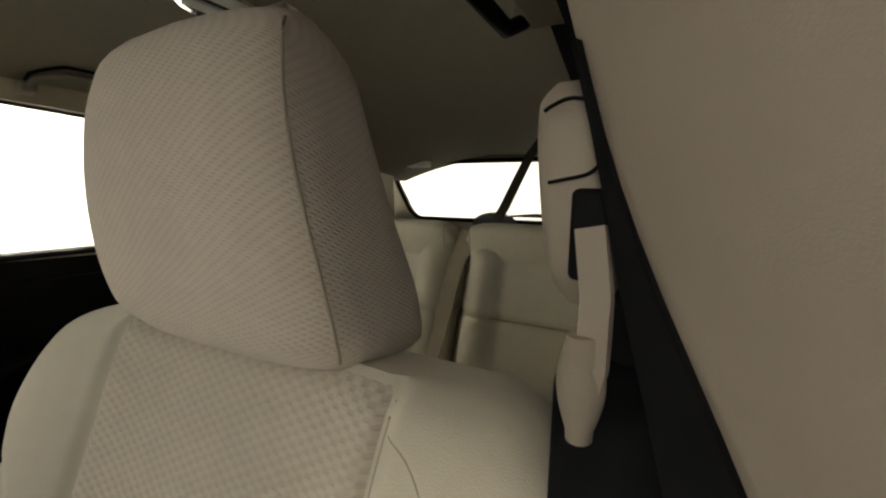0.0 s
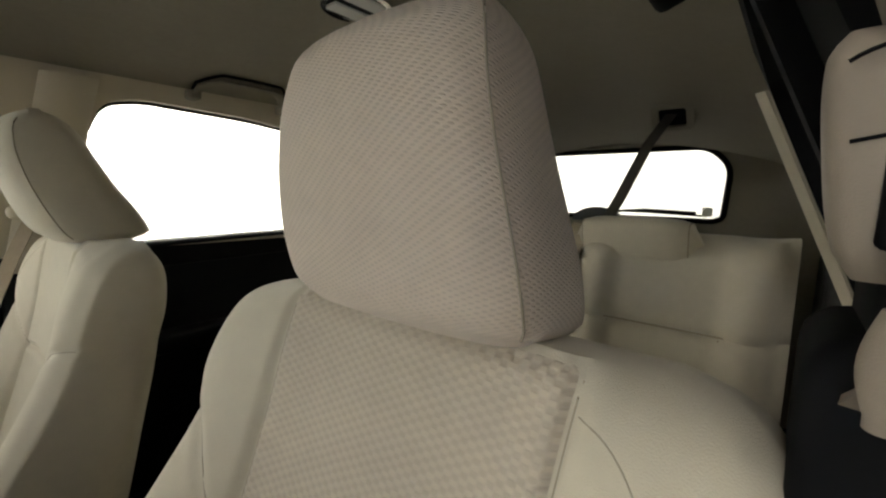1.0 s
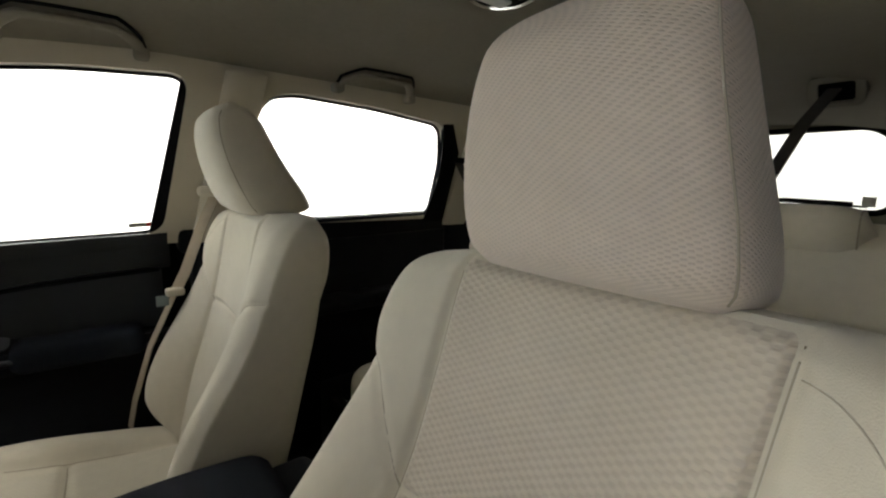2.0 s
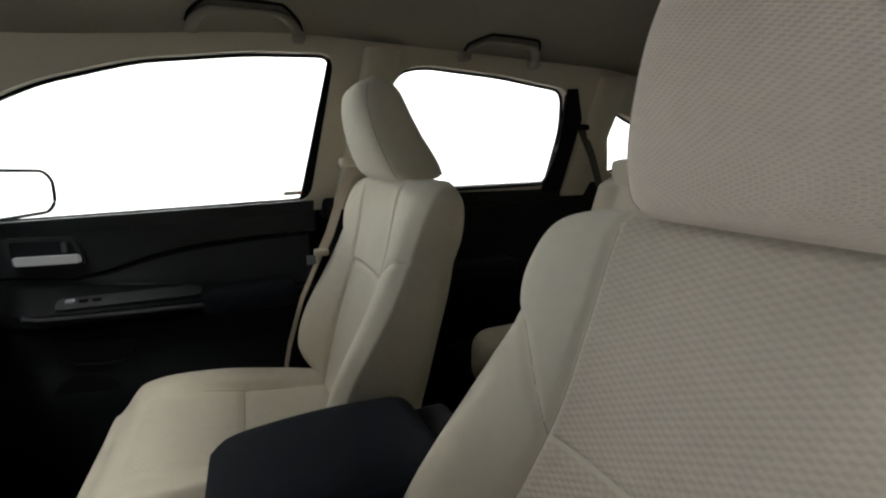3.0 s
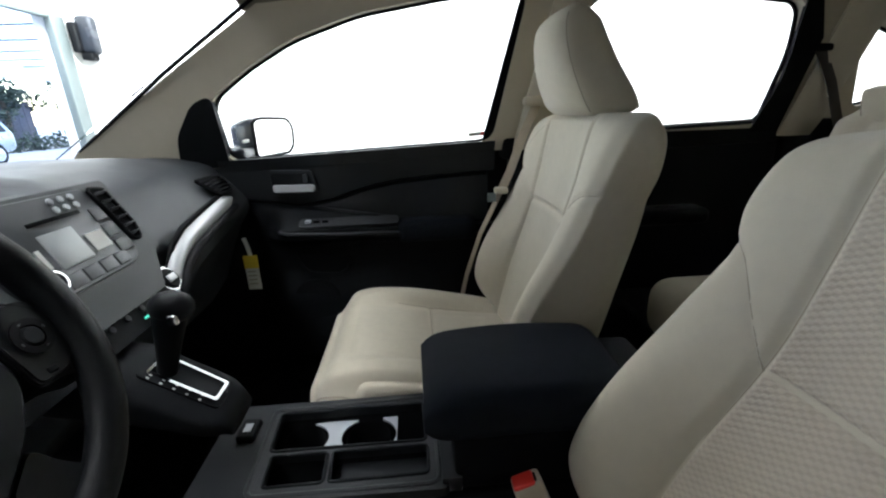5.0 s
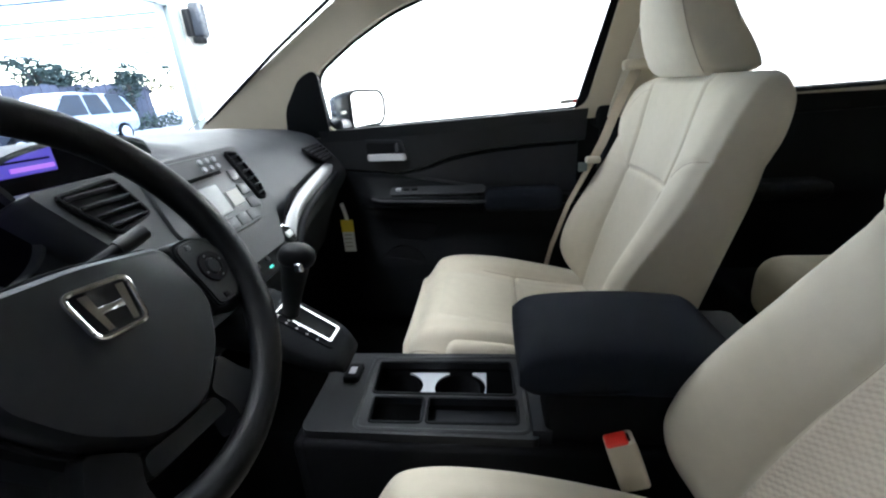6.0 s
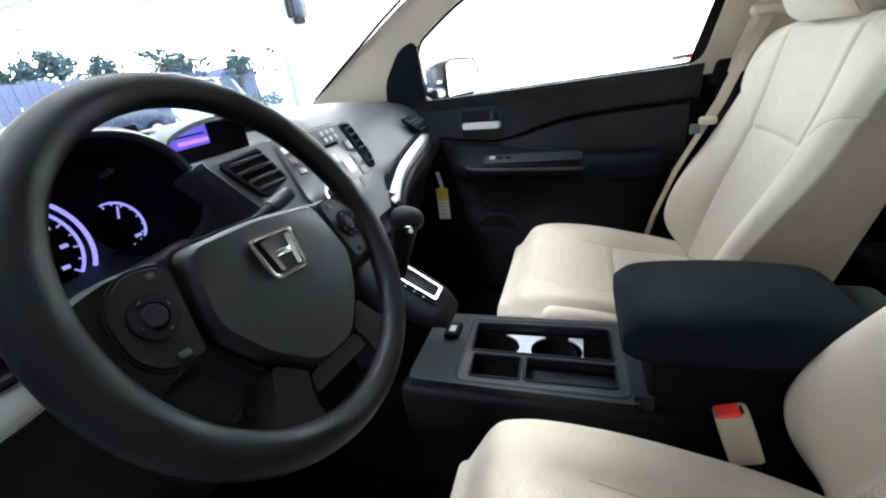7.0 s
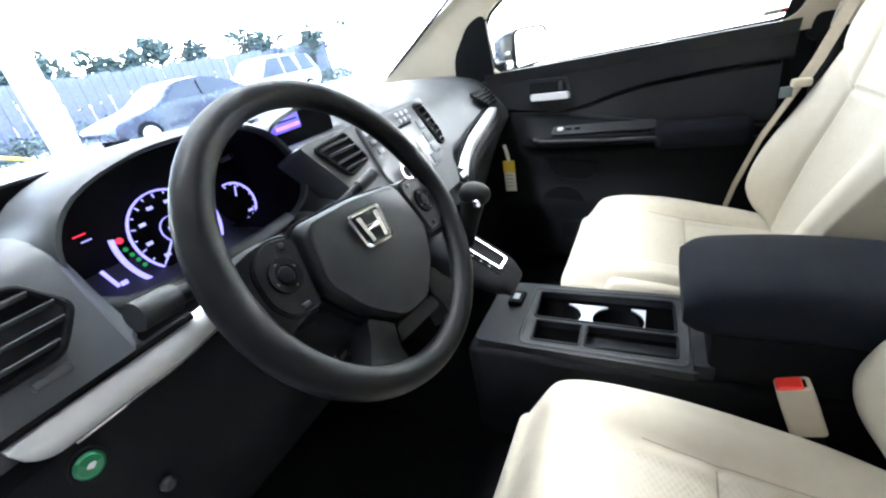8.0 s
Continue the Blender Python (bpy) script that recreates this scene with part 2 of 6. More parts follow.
def link(name, geo, mat, smooth=40):
    me = bpy.data.meshes.new(name)
    vs, fs, uv = geo
    me.from_pydata([tuple(v) for v in vs], [], fs)
    if uv:
        layer = me.uv_layers.new(name="UVMap")
        for lp in me.loops:
            layer.data[lp.index].uv = uv[lp.vertex_index]
    me.materials.append(mat)
    me.update()
    bm = bmesh.new()
    bm.from_mesh(me)
    bmesh.ops.recalc_face_normals(bm, faces=bm.faces[:])
    bm.to_mesh(me)
    bm.free()
    if smooth:
        me.polygons.foreach_set("use_smooth", [True] * len(me.polygons))
        me.set_sharp_from_angle(angle=radians(smooth))
    return new(name, me)


def part(name, geo, mat, parent, label="", smooth=40):
    ob = link(name, geo, mat, smooth)
    ob.parent = parent
    if parent.type == "EMPTY":
        ob.matrix_parent_inverse = Matrix.Translation(-parent.location)
    return tagged(ob, label) if label else ob


def thing(name, at, label, category, group="", kind=""):
    ob = new(name)
    ob.location = at
    ob.empty_display_size = 0.1
    return tagged(ob, label, category, group, kind)


def solo(name, geo, mat, label, category, group="", kind="", smooth=40):
    return tagged(link(name, geo, mat, smooth), label, category, group, kind)


def smooth_step(a, b, x):
    t = min(max((x - a) / (b - a), 0), 1)
    return t * t * (3 - 2 * t)


def curve(keys, x):
    """A smooth curve through (x, value) keys."""
    if x <= keys[0][0]:
        return keys[0][1]
    for i in range(len(keys) - 1):
        (xa, a), (xb, b) = keys[i], keys[i + 1]
        if x <= xb:
            ma = (b - keys[i - 1][1]) / (xb - keys[i - 1][0]) if i else (b - a) / (xb - xa)
            mb = (keys[i + 2][1] - a) / (keys[i + 2][0] - xa) if i + 2 < len(keys) else (b - a) / (xb - xa)
            t, h = (x - xa) / (xb - xa), xb - xa
            return (2 * t**3 - 3 * t**2 + 1) * a + (t**3 - 2 * t**2 + t) * h * ma + (3 * t**2 - 2 * t**3) * b + (t**3 - t**2) * h * mb
    return keys[-1][1]


def rounded(points, r, n=5):
    """An outline with its corners rounded by about r."""
    out = []
    k = len(points)
    for i in range(k):
        p, a, b = Vector(points[i]), Vector(points[i - 1]), Vector(points[(i + 1) % k])
        da, db = (a - p), (b - p)
        q = min(r, da.length * 0.45, db.length * 0.45)
        s, e = p + da.normalized() * q, p + db.normalized() * q
        for j in range(n + 1):
            t = j / n
            out.append(tuple((1 - t) ** 2 * s + 2 * t * (1 - t) * p + t * t * e))
    return out


# ---- the garage and the yard in front of it ----
solo("ground", sheet(lambda u, v: (-300 + 600 * u, -300 + 600 * v, -0.02), 8, 8), ASPHALT, "pale grey concrete yard reaching to the horizon", "ground", kind="structure")
solo("floor_garage", block((-5.2, -12.5, -0.01), (5.0, 6.0, 0.0), 0), CONCRETE, "pale sealed concrete garage floor under the car", "floor", kind="structure")
solo("wall_north", block((-5.4, -4.0, 0), (-5.2, 6.0, 3.3), 0), WHITE, "plain white painted garage wall", "wall", kind="structure")
# unseen side wall, coloured dark so little light bounces through the doorway
solo("wall_south", block((5.0, -12.5, 0), (5.2, 6.0, 3.3), 0), DIMWALL, "plain dark grey wall on the unseen side, cutting bounce light", "wall", kind="structure")
solo("wall_west", block((-5.2, 6.0, 0), (5.2, 6.2, 3.3), 0), WHITE, "plain white painted rear garage wall", "wall", kind="structure")
solo("wall_east", block((-9.0, -4.2, 0), (-4.88, -4.0, 3.2), 0.01), WHITE, "white garage wall ending at the open doorway", "wall", kind="structure")
solo("wall_east_header", block((-4.88, -4.2, 2.34), (5.0, -4.0, 3.2), 0.01), WHITE, "white wall over the open garage doorway", "wall", kind="structure")
frame_ = thing("door_frame_garage", (-4.87, -4.0, 0), "grey steel frame round the open garage doorway", "door frame", kind="structure")
part("jamb", block((-5.04, -4.06, 0.0), (-4.850, -3.97, 2.345), 0.012, 3), STEEL, frame_)
part("head", block((-4.850, -4.06, 2.305), (5.0, -3.985, 2.345), 0.004), STEEL, frame_)
boards = [block((-5.2 + 0.3 * k, -4.2, 3.2), (-5.2 + 0.3 * k + 0.285, 6.2, 3.24), 0.006, 1) for k in range(35)]
solo("ceiling_garage", joined(*boards, block((-5.4, -4.2, 3.24), (5.2, 6.2, 3.3), 0)), WHITE, "white boarded ceiling with narrow open joints", "ceiling", kind="structure")
panels = [sheet(lambda u, v, k=k: (-20.9 + 0.3 * k + 0.288 * u, -14.0 + 9.8 * v, 3.22 + 0.012 * math.sin(math.pi * u)), 6, 1) for k in range(87)]
solo("ceiling_canopy", joined(*panels), ROOFING, "white translucent ribbed roofing over the yard", "canopy", kind="structure")
for k in range(14):
    solo("canopy_batten", block((-20.9 + 1.8 * k + 0.286, -14.0, 3.17), (-20.9 + 1.8 * k + 0.315, -4.2, 3.215), 0.003, 1), STEEL, "thin grey batten under the translucent roofing", "batten", kind="structure")
solo("post", block((-1.06, -4.3, 0), (-0.9, -4.15, 3.2), 0.01), WHITE, "white painted steel post holding the canopy", "post")
solo("canopy_beam", block((-21.0, -14.2, 2.76), (5.2, -14.0, 3.3), 0.01), WHITE, "white beam along the outer edge of the canopy", "beam", kind="structure")
box_thing = thing("wall_speaker", (-5.25, -3.9, 2.05), "dark rounded wall loudspeaker on a bracket", "speaker")
part("cabinet", block((-5.46, -3.93, 1.97), (-5.10, -3.74, 2.38), 0.05, 5), BODYPAINT, box_thing)
part("bracket", joined(block((-5.30, -4.0, 2.10), (-5.20, -3.92, 2.26), 0.01), block((-5.12, -3.97, 1.98), (-5.04, -3.88, 2.30), 0.02)), BLACK, box_thing)
part("label_plate", block((-5.33, -3.742, 2.20), (-5.20, -3.736, 2.24), 0.001), PAPER, box_thing)
part("mount_foot", block((-5.24, -3.92, 1.90), (-5.08, -3.80, 1.98), 0.02), BLACK, box_thing)

# ---- body shell: side walls with their windows ----
SLOPE, BELT_Z, HALF = 0.42, 1.11, 0.75
SIDE = Matrix(((0, SLOPE, 1, -HALF - SLOPE * BELT_Z), (1, 0, 0, 0), (0, 1, 0, 0), (0, 0, 0, 1)))
FRONT_WIN = rounded([(-0.66, 1.075), (-0.655, 1.245), (-0.53, 1.322), (-0.40, 1.385), (-0.22, 1.438), (0.0, 1.470), (0.205, 1.484), (0.142, 1.108)], 0.045, 7)
REAR_WIN = rounded([(0.335, 1.112), (0.350, 1.40), (0.378, 1.462), (0.45, 1.478), (0.70, 1.470), (0.950, 1.448), (0.992, 1.33), (1.003, 1.130)], 0.045, 7)
QUARTER = rounded([(1.272, 1.167), (1.19, 1.32), (1.178, 1.372), (1.215, 1.390), (1.40, 1.334), (1.535, 1.262), (1.54, 1.235)], 0.025)
OUTER = [(-1.16, 1.045), (-1.07, 1.117), (-0.73, 1.313), (-0.43, 1.476), (-0.36, 1.53), (0.3, 1.545), (1.2, 1.52), (1.9, 1.48), (2.15, 1.10), (1.0, 1.10), (-0.6, 1.06)]


def at_side(y, z, inboard):
    return (-HALF + SLOPE * (z - BELT_Z) + inboard, y, z)


solo("wall_passenger_side", moved(prism(OUTER, 0.035, None, (FRONT_WIN, REAR_WIN, QUARTER)), SIDE), TRIM, "beige moulded pillar and roof rail trim round the side windows", "pillar trim", kind="structure")
REAR_WIN_D = rounded([(0.54, 1.115), (0.575, 1.478), (0.70, 1.470), (0.955, 1.448), (0.99, 1.36), (1.005, 1.135)], 0.03)
REAR_OUTER = [(1.035, 1.08), (1.02, 1.528), (1.2, 1.52), (1.9, 1.48), (2.15, 1.10)]
DOOR_FRAME = [(0.50, 1.08), (0.515, 1.545), (1.015, 1.528), (1.03, 1.08)]
# side trim and header take the darkened liner tone in place of shade
solo("wall_driver_side", flip(moved(prism(REAR_OUTER, 0.035, None, (QUARTER,)), SIDE)), SHADED_LINER, "beige moulded pillar trim, darkened for shade, round the rear side windows", "pillar trim", kind="structure")
solo("pillar_header", flip(moved(prism([(0.41, 1.42), (0.42, 1.56), (0.51, 1.56), (0.50, 1.42)], 0.05), SIDE)), SHADED_LINER, "beige trim, darkened for shade, joining the door pillar to the roof", "pillar trim", kind="structure")
solo("pillar_filler", flip(moved(prism([(0.37, 1.09), (0.41, 1.53), (0.53, 1.53), (0.505, 1.09)], 0.11), Matrix.Translation((-0.09, 0, 0)) @ SIDE)), RUBBER, "black filler between the door pillar and the rear door", "pillar trim", kind="structure")
solo("door_frame", flip(moved(prism(DOOR_FRAME, 0.040, None, (REAR_WIN_D,)), SIDE)), RUBBER, "black window frame of the rear door behind the driver", "door frame", kind="structure")
solo("wall_driver_front_rail", flip(moved(prism([(-1.16, 1.045), (-1.07, 1.117), (-0.73, 1.313), (-0.43, 1.476), (0.34, 1.545), (0.30, 1.49), (-0.2, 1.46), (-0.5, 1.36), (-0.75, 1.2), (-0.85, 1.05)], 0.03), SIDE)), TRIM, "beige windscreen pillar and roof rail over the open doorway", "pillar trim", kind="structure")
for k, (o, mirror) in enumerate(((FRONT_WIN, False), (REAR_WIN, False), (QUARTER, False), (REAR_WIN_D, True), (QUARTER, True))):
    win = thing(f"window_{k + 1}", (0, 0, 0), "clear car side window in a black rubber seal", "window", kind="structure")
    turn = flip if mirror else (lambda g: g)
    pane = part("pane", turn(moved(prism(o, 0.004), Matrix.Translation((-0.004, 0, 0)) @ SIDE)), GLASS, win)
    pane.visible_shadow = False
    loop = [at_side(y, z, 0.004) for y, z in o]
    part("seal", turn(tube(loop + loop[:1], 0.007, 8, caps=False)), RUBBER, win)

# black door-frame strip along the rear edge of the front window, and the sail panel ahead of it
solo("door_frame_strip", moved(prism([(-0.69, 1.040), (-0.69, 1.080), (-0.60, 1.081), (0.150, 1.109), (0.150, 1.075)], 0.040), SIDE), CONSOLE, "dark grey door capping along the foot of the front window", "door frame", kind="structure")
solo("door_frame_strip", moved(prism([(0.112, 1.105), (0.150, 1.105), (0.218, 1.478), (0.19, 1.482)], 0.012), Matrix.Translation((0.012, 0, 0)) @ SIDE), RUBBER, "black door frame strip beside the glass", "door frame", kind="structure")
solo("door_frame_strip", moved(prism([(0.965, 1.10), (1.06, 1.10), (1.045, 1.36), (0.985, 1.452), (0.945, 1.448), (0.965, 1.36), (0.985, 1.26)], 0.012), Matrix.Translation((0.028, 0, 0)) @ SIDE), RUBBER, "black rear door frame with a kinked edge", "door frame", kind="structure")
solo("sail_panel", moved(prism(rounded([(-0.80, 1.055), (-0.655, 1.06), (-0.640, 1.262), (-0.70, 1.240), (-0.775, 1.15)], 0.03, 6), 0.022), Matrix.Translation((0.018, 0, 0)) @ SIDE), BLACK, "black triangular panel behind the door mirror", "trim panel", kind="structure")

# windscreen, tailgate glass, roof
screen = thing("windscreen", (0, -0.8, 1.1), "large raked windscreen of clear glass", "window", kind="structure")
p_ = part("pane", sheet(lambda u, v: ((-0.74 + 1.48 * u) * (1 - 0.14 * v), -1.22 - 0.10 * (1 - (2 * u - 1) ** 2) + 0.78 * v, 1.055 + 0.465 * v), 16, 10, (0, -0.003, 0.004)), GLASS, screen)
p_.visible_shadow = False


def roof_z(x, y):
    return 1.605 - 0.30 * x * x - 0.05 * smooth_step(0.2, -0.55, y) - 0.105 * smooth_step(1.0, 2.1, y)


solo("ceiling", sheet(lambda u, v: (-0.63 + 1.26 * u, -0.50 + 2.62 * v, roof_z(-0.63 + 1.26 * u, -0.50 + 2.62 * v)), 32, 40, (0, 0, 0.03)), SHADED_LINER, "beige felt headliner, darkened for shade", "headliner", kind="structure")
HX = -0.10
# tailgate trim shares the beige darkened for the dim cargo area
solo("tailgate", moved(prism(rounded([(-0.75, 0.30), (-0.75, 1.20), (-0.68, 1.60), (0.78, 1.60), (0.93, 1.20), (0.93, 0.30)], 0.06), 0.04, None, (rounded([(-0.47, 1.185), (-0.575, 1.40), (-0.54, 1.475), (0.44, 1.475), (0.515, 1.40), (0.50, 1.20), (0.47, 1.185)], 0.07, 7),)), Matrix(((1, 0, 0, HX), (0, -0.16, 1, 2.30), (0, 1, 0, 0), (0, 0, 0, 1)))), SHADED_LINER, "tailgate trim, darkened for shade, round the rear window", "tailgate", kind="structure")
rearwin = thing("window_6", (HX, 2.1, 1.2), "wide rear window in a black seal", "window", kind="structure")
ro = rounded([(-0.47, 1.185), (-0.575, 1.40), (-0.54, 1.475), (0.44, 1.475), (0.515, 1.40), (0.50, 1.20), (0.47, 1.185)], 0.07, 7)
RM = Matrix(((1, 0, 0, HX), (0, -0.16, 1, 2.315), (0, 1, 0, 0), (0, 0, 0, 1)))
p_ = part("pane", moved(prism(ro, 0.004), RM), GLASS, rearwin)
p_.visible_shadow = False
lp = [RM @ Vector((a, b, -0.016)) for a, b in ro]
part("seal", tube(lp + lp[:1], 0.011, 8, caps=False), RUBBER, rearwin)

solo("kick_panel", block((-0.82, -1.36, 0.28), (-0.775, 2.35, 1.062), 0), BLACK, "black inner side of the body behind the doors", "side panel", kind="structure")
solo("kick_panel", block((0.775, -1.36, 0.28), (0.82, -0.74, 1.05), 0), BLACK, "black footwell side ahead of the doorway", "side panel", kind="structure")
solo("kick_panel", block((0.80, 0.29, 0.28), (0.83, 2.35, 1.09), 0), BLACK, "black inner side of the body behind the rear door", "side panel", kind="structure")
for sx in (-1, 1):
    solo("windscreen_seal", tube([(sx * -at_side(y, z, b)[0], y, z) for y, z, b in ((-1.10, 1.095, 0.02), (-1.06, 1.123, 0.03), (-0.73, 1.317, 0.045), (-0.44, 1.478, 0.05))], 0.005, 8), RUBBER, "black rubber seal along the windscreen pillar", "seal", kind="structure")
solo("cowl", block((-0.76, -1.42, 1.03), (0.76, -1.26, 1.062), 0.01), RUBBER, "black cowl under the windscreen", "cowl", kind="structure")
# floor, firewall, sills
solo("floor", joined(block((-0.80, -1.30, 0.30), (0.80, 2.35, 0.36), 0.02), block((-0.12, -1.2, 0.34), (0.12, 1.0, 0.46), 0.05)), CARPET, "black carpeted car floor with a centre tunnel", "floor", kind="structure")
solo("firewall", block((-0.80, -1.36, 0.3), (0.80, -1.28, 1.05), 0.01), BLACK, "black bulkhead behind the dashboard", "bulkhead", kind="structure")
solo("bonnet", sheet(lambda u, v: (-0.80 + 1.6 * u, -1.33 - 1.0 * v, 1.045 - 0.10 * v - 0.06 * (2 * u - 1) ** 2), 12, 8, (0, 0, -0.03)), BODYPAINT, "dark painted bonnet ahead of the windscreen", "bonnet", kind="structure")
solo("sill", block((0.70, -0.9, 0.30), (0.80, 0.35, 0.42), 0.02), BLACK, "black driver door sill", "sill", kind="structure")


# ---- doors ----
def shelf_z(y):
    """The lower edge of the door's upper panel, sinking towards the elbow pad."""
    return curve([(-0.86, 0.962), (-0.657, 0.948), (-0.434, 0.923), (-0.211, 0.885), (-0.155, 0.873), (0.20, 0.850)], y)


def swoosh_z(y):
    """The crease that rises over the cloth insert."""
    return curve([(-0.45, 0.925), (-0.37, 0.939), (-0.277, 0.967), (-0.183, 0.986), (-0.026, 1.000), (0.131, 1.008), (0.2, 1.011)], y)


def sill_z(y):
    return 1.076 + 0.024 * (y + 0.693) / 0.834


def door_lower(y, z):
    """The inner face below the shelf edge: armrest ledge, hollow under it, bulging lower panel."""
    arm = smooth_step(-0.60, -0.515, y)
    top = shelf_z(y) - 0.010
    if z > 0.862:
        ledge = 0.018 + 0.072 * min(1.0, max(0.0, (top - z) / max(top - 0.862, 0.004)))
    elif z > 0.834:
        ledge = 0.092
    else:
        ledge = 0.030 + 0.062 * smooth_step(0.808, 0.834, z)
    low = 0.018 + 0.030 * (1 - smooth_step(0.60, 0.72, z)) + 0.006 * math.sin(9 * y)
    return -0.775 + low + max(0.0, ledge - low) * arm * smooth_step(0.78, 0.812, z)


door = thing("door_1", (-0.75, -0.25, 0.4), "black front passenger door panel with grey cloth insert", "car door", kind="structure")
part("lower_panel", sheet(lambda u, v: (door_lower(-0.83 + 0.985 * u, 0.40 + (shelf_z(-0.83 + 0.985 * u) - 0.40) * v), -0.83 + 0.985 * u, 0.40 + (shelf_z(-0.83 + 0.985 * u) - 0.40) * v), 80, 130, (-0.04, 0, 0)), BLACK, door)


def upper_panel(u, v):
    y = -0.83 + 0.985 * u
    lo, hi = (shelf_z(y) if y < -0.44 else swoosh_z(y)), sill_z(y)
    z = lo + (hi - lo) * v
    d = 0.038 - 0.012 * smooth_step(0.9, 0.0, v) - 0.016 * smooth_step(0.010, 0.0, z - lo) - 0.030 * smooth_step(0.022, 0.0, hi - z) ** 2
    return (-0.775 + d, y, z)


part("upper_panel", sheet(upper_panel, 90, 48, (-0.03, 0, 0)), CONSOLE, door, "smooth dark grey upper panel")


def cloth_panel(u, v):
    y = -0.43 + 0.565 * u
    lo, hi = shelf_z(y) - 0.006, swoosh_z(y) + 0.004
    z = lo + (hi - lo) * v
    return (-0.775 + 0.012 + 0.006 * math.sin(math.pi * min(1, max(0, v))), y, z)


part("cloth_insert", sheet(cloth_panel, 50, 20, (-0.02, 0, 0)), INSERT, door, "grey cloth insert panel")
part("crease", tube([(-0.762, y, (shelf_z(y) if y < -0.44 else swoosh_z(y)) - 0.003) for y in (-0.80 + 0.93 * k / 40 for k in range(41))], 0.005, 8), RUBBER, door)
part("shelf_edge", tube([(-0.758, y, shelf_z(y) - 0.004) for y in (-0.44 + 0.30 * k / 16 for k in range(17))], 0.005, 8), CONSOLE, door)
rear_door = thing("door_2", (-0.75, 0.65, 0.4), "black rear passenger door panel", "car door", kind="structure")
part("panel", block((-0.80, 0.215, 0.40), (-0.735, 1.10, 1.128), 0.02), BLACK, rear_door)
part("upper_sill", block((-0.790, 0.20, 1.045), (-0.712, 1.10, 1.118), 0.014, 4, Matrix.Rotation(radians(1.4), 4, "X")), BLACK, rear_door)
part("armrest", block((-0.76, 0.32, 0.82), (-0.66, 0.85, 0.875), 0.02), BLACK, rear_door)
rear_door = thing("door_3", (0.75, 0.65, 0.4), "black rear door panel behind the driver", "car door", kind="structure")
part("panel", block((0.735, 0.30, 0.40), (0.80, 1.10, 1.128), 0.02), BLACK, rear_door)
part("armrest", block((0.66, 0.42, 0.82), (0.76, 0.90, 0.875), 0.02), BLACK, rear_door)
solo("side_lining", block((-0.80, 1.10, 0.36), (-0.70, 2.25, 1.16), 0.03), BLACK, "dark cargo side lining", "side lining", kind="structure")
solo("side_lining", block((0.70, 1.10, 0.36), (0.80, 2.25, 1.16), 0.03), BLACK, "dark cargo side lining", "side lining", kind="structure")


# ---- seats ----
def front_y(z):
    """The middle of the seat back's front face."""
    return curve([(0.62, 0.13), (0.70, 0.150), (0.80, 0.175), (0.90, 0.205), (0.96, 0.222), (1.05, 0.245), (1.167, 0.270), (1.187, 0.285)], z)


def wing_y(z):
    """The crest of the side bolsters."""
    return curve([(0.60, 0.16), (0.64, 0.100), (0.70, 0.068), (0.75, 0.070), (0.80, 0.086), (0.85, 0.110), (0.915, 0.148), (0.97, 0.178), (1.03, 0.205), (1.09, 0.219), (1.14, 0.240), (1.168, 0.262), (1.187, 0.30)], z)


def half_width(z):
    return curve([(0.60, 0.21), (0.64, 0.238), (0.70, 0.25), (0.85, 0.256), (0.95, 0.258), (1.00, 0.254), (1.03, 0.251), (1.075, 0.268), (1.12, 0.272), (1.15, 0.268), (1.168, 0.256), (1.18, 0.236), (1.187, 0.205)], z)


def insert_half(z, k, x):
    """Half the insert's width on the side of x; k holds the inner and the outer breadth."""
    return k[0 if x > 0 else 1] * curve([(0.62, 0.13), (0.80, 0.125), (0.95, 0.116), (1.05, 0.122), (1.18, 0.128)], z)


def back_front(x, z, k, zs):
    """The y of the seat back's front face, with valleys along its seams."""
    w, a, wi = half_width(z), abs(x), insert_half(z, k, x)
    valley = 0.007 * math.exp(-(((a - wi) / 0.007) ** 2))
    if a <= wi:
        return front_y(z) - 0.012 * (a / wi) ** 4 + max(valley, 0.005 * math.exp(-(((z - zs) / 0.006) ** 2)))
    r = min(1.0, (a - wi) / max(w - wi, 0.01))
    y0 = front_y(z) - 0.012
    rise = math.sin(min(1, r / 0.75) * math.pi / 2) ** 1.1
    tuck = 0.005 * math.exp(-(((z - zs - (1.043 - zs) * math.sin(r * math.pi / 2)) / 0.006) ** 2))
    return y0 + (wing_y(z) - y0) * rise + 0.014 * smooth_step(0.7, 1.0, r) ** 2 + max(valley, tuck)


def body_front(x, z, k, zs):
    """The y of the finished cover, with the rounding towards its edge."""
    c = min(1.0, abs(x) / half_width(z)) ** (1 / 0.4)
    return back_front(x, z, k, zs) + 0.022 * (1 - math.sqrt(max(0, 1 - c * c)) ** 0.4)


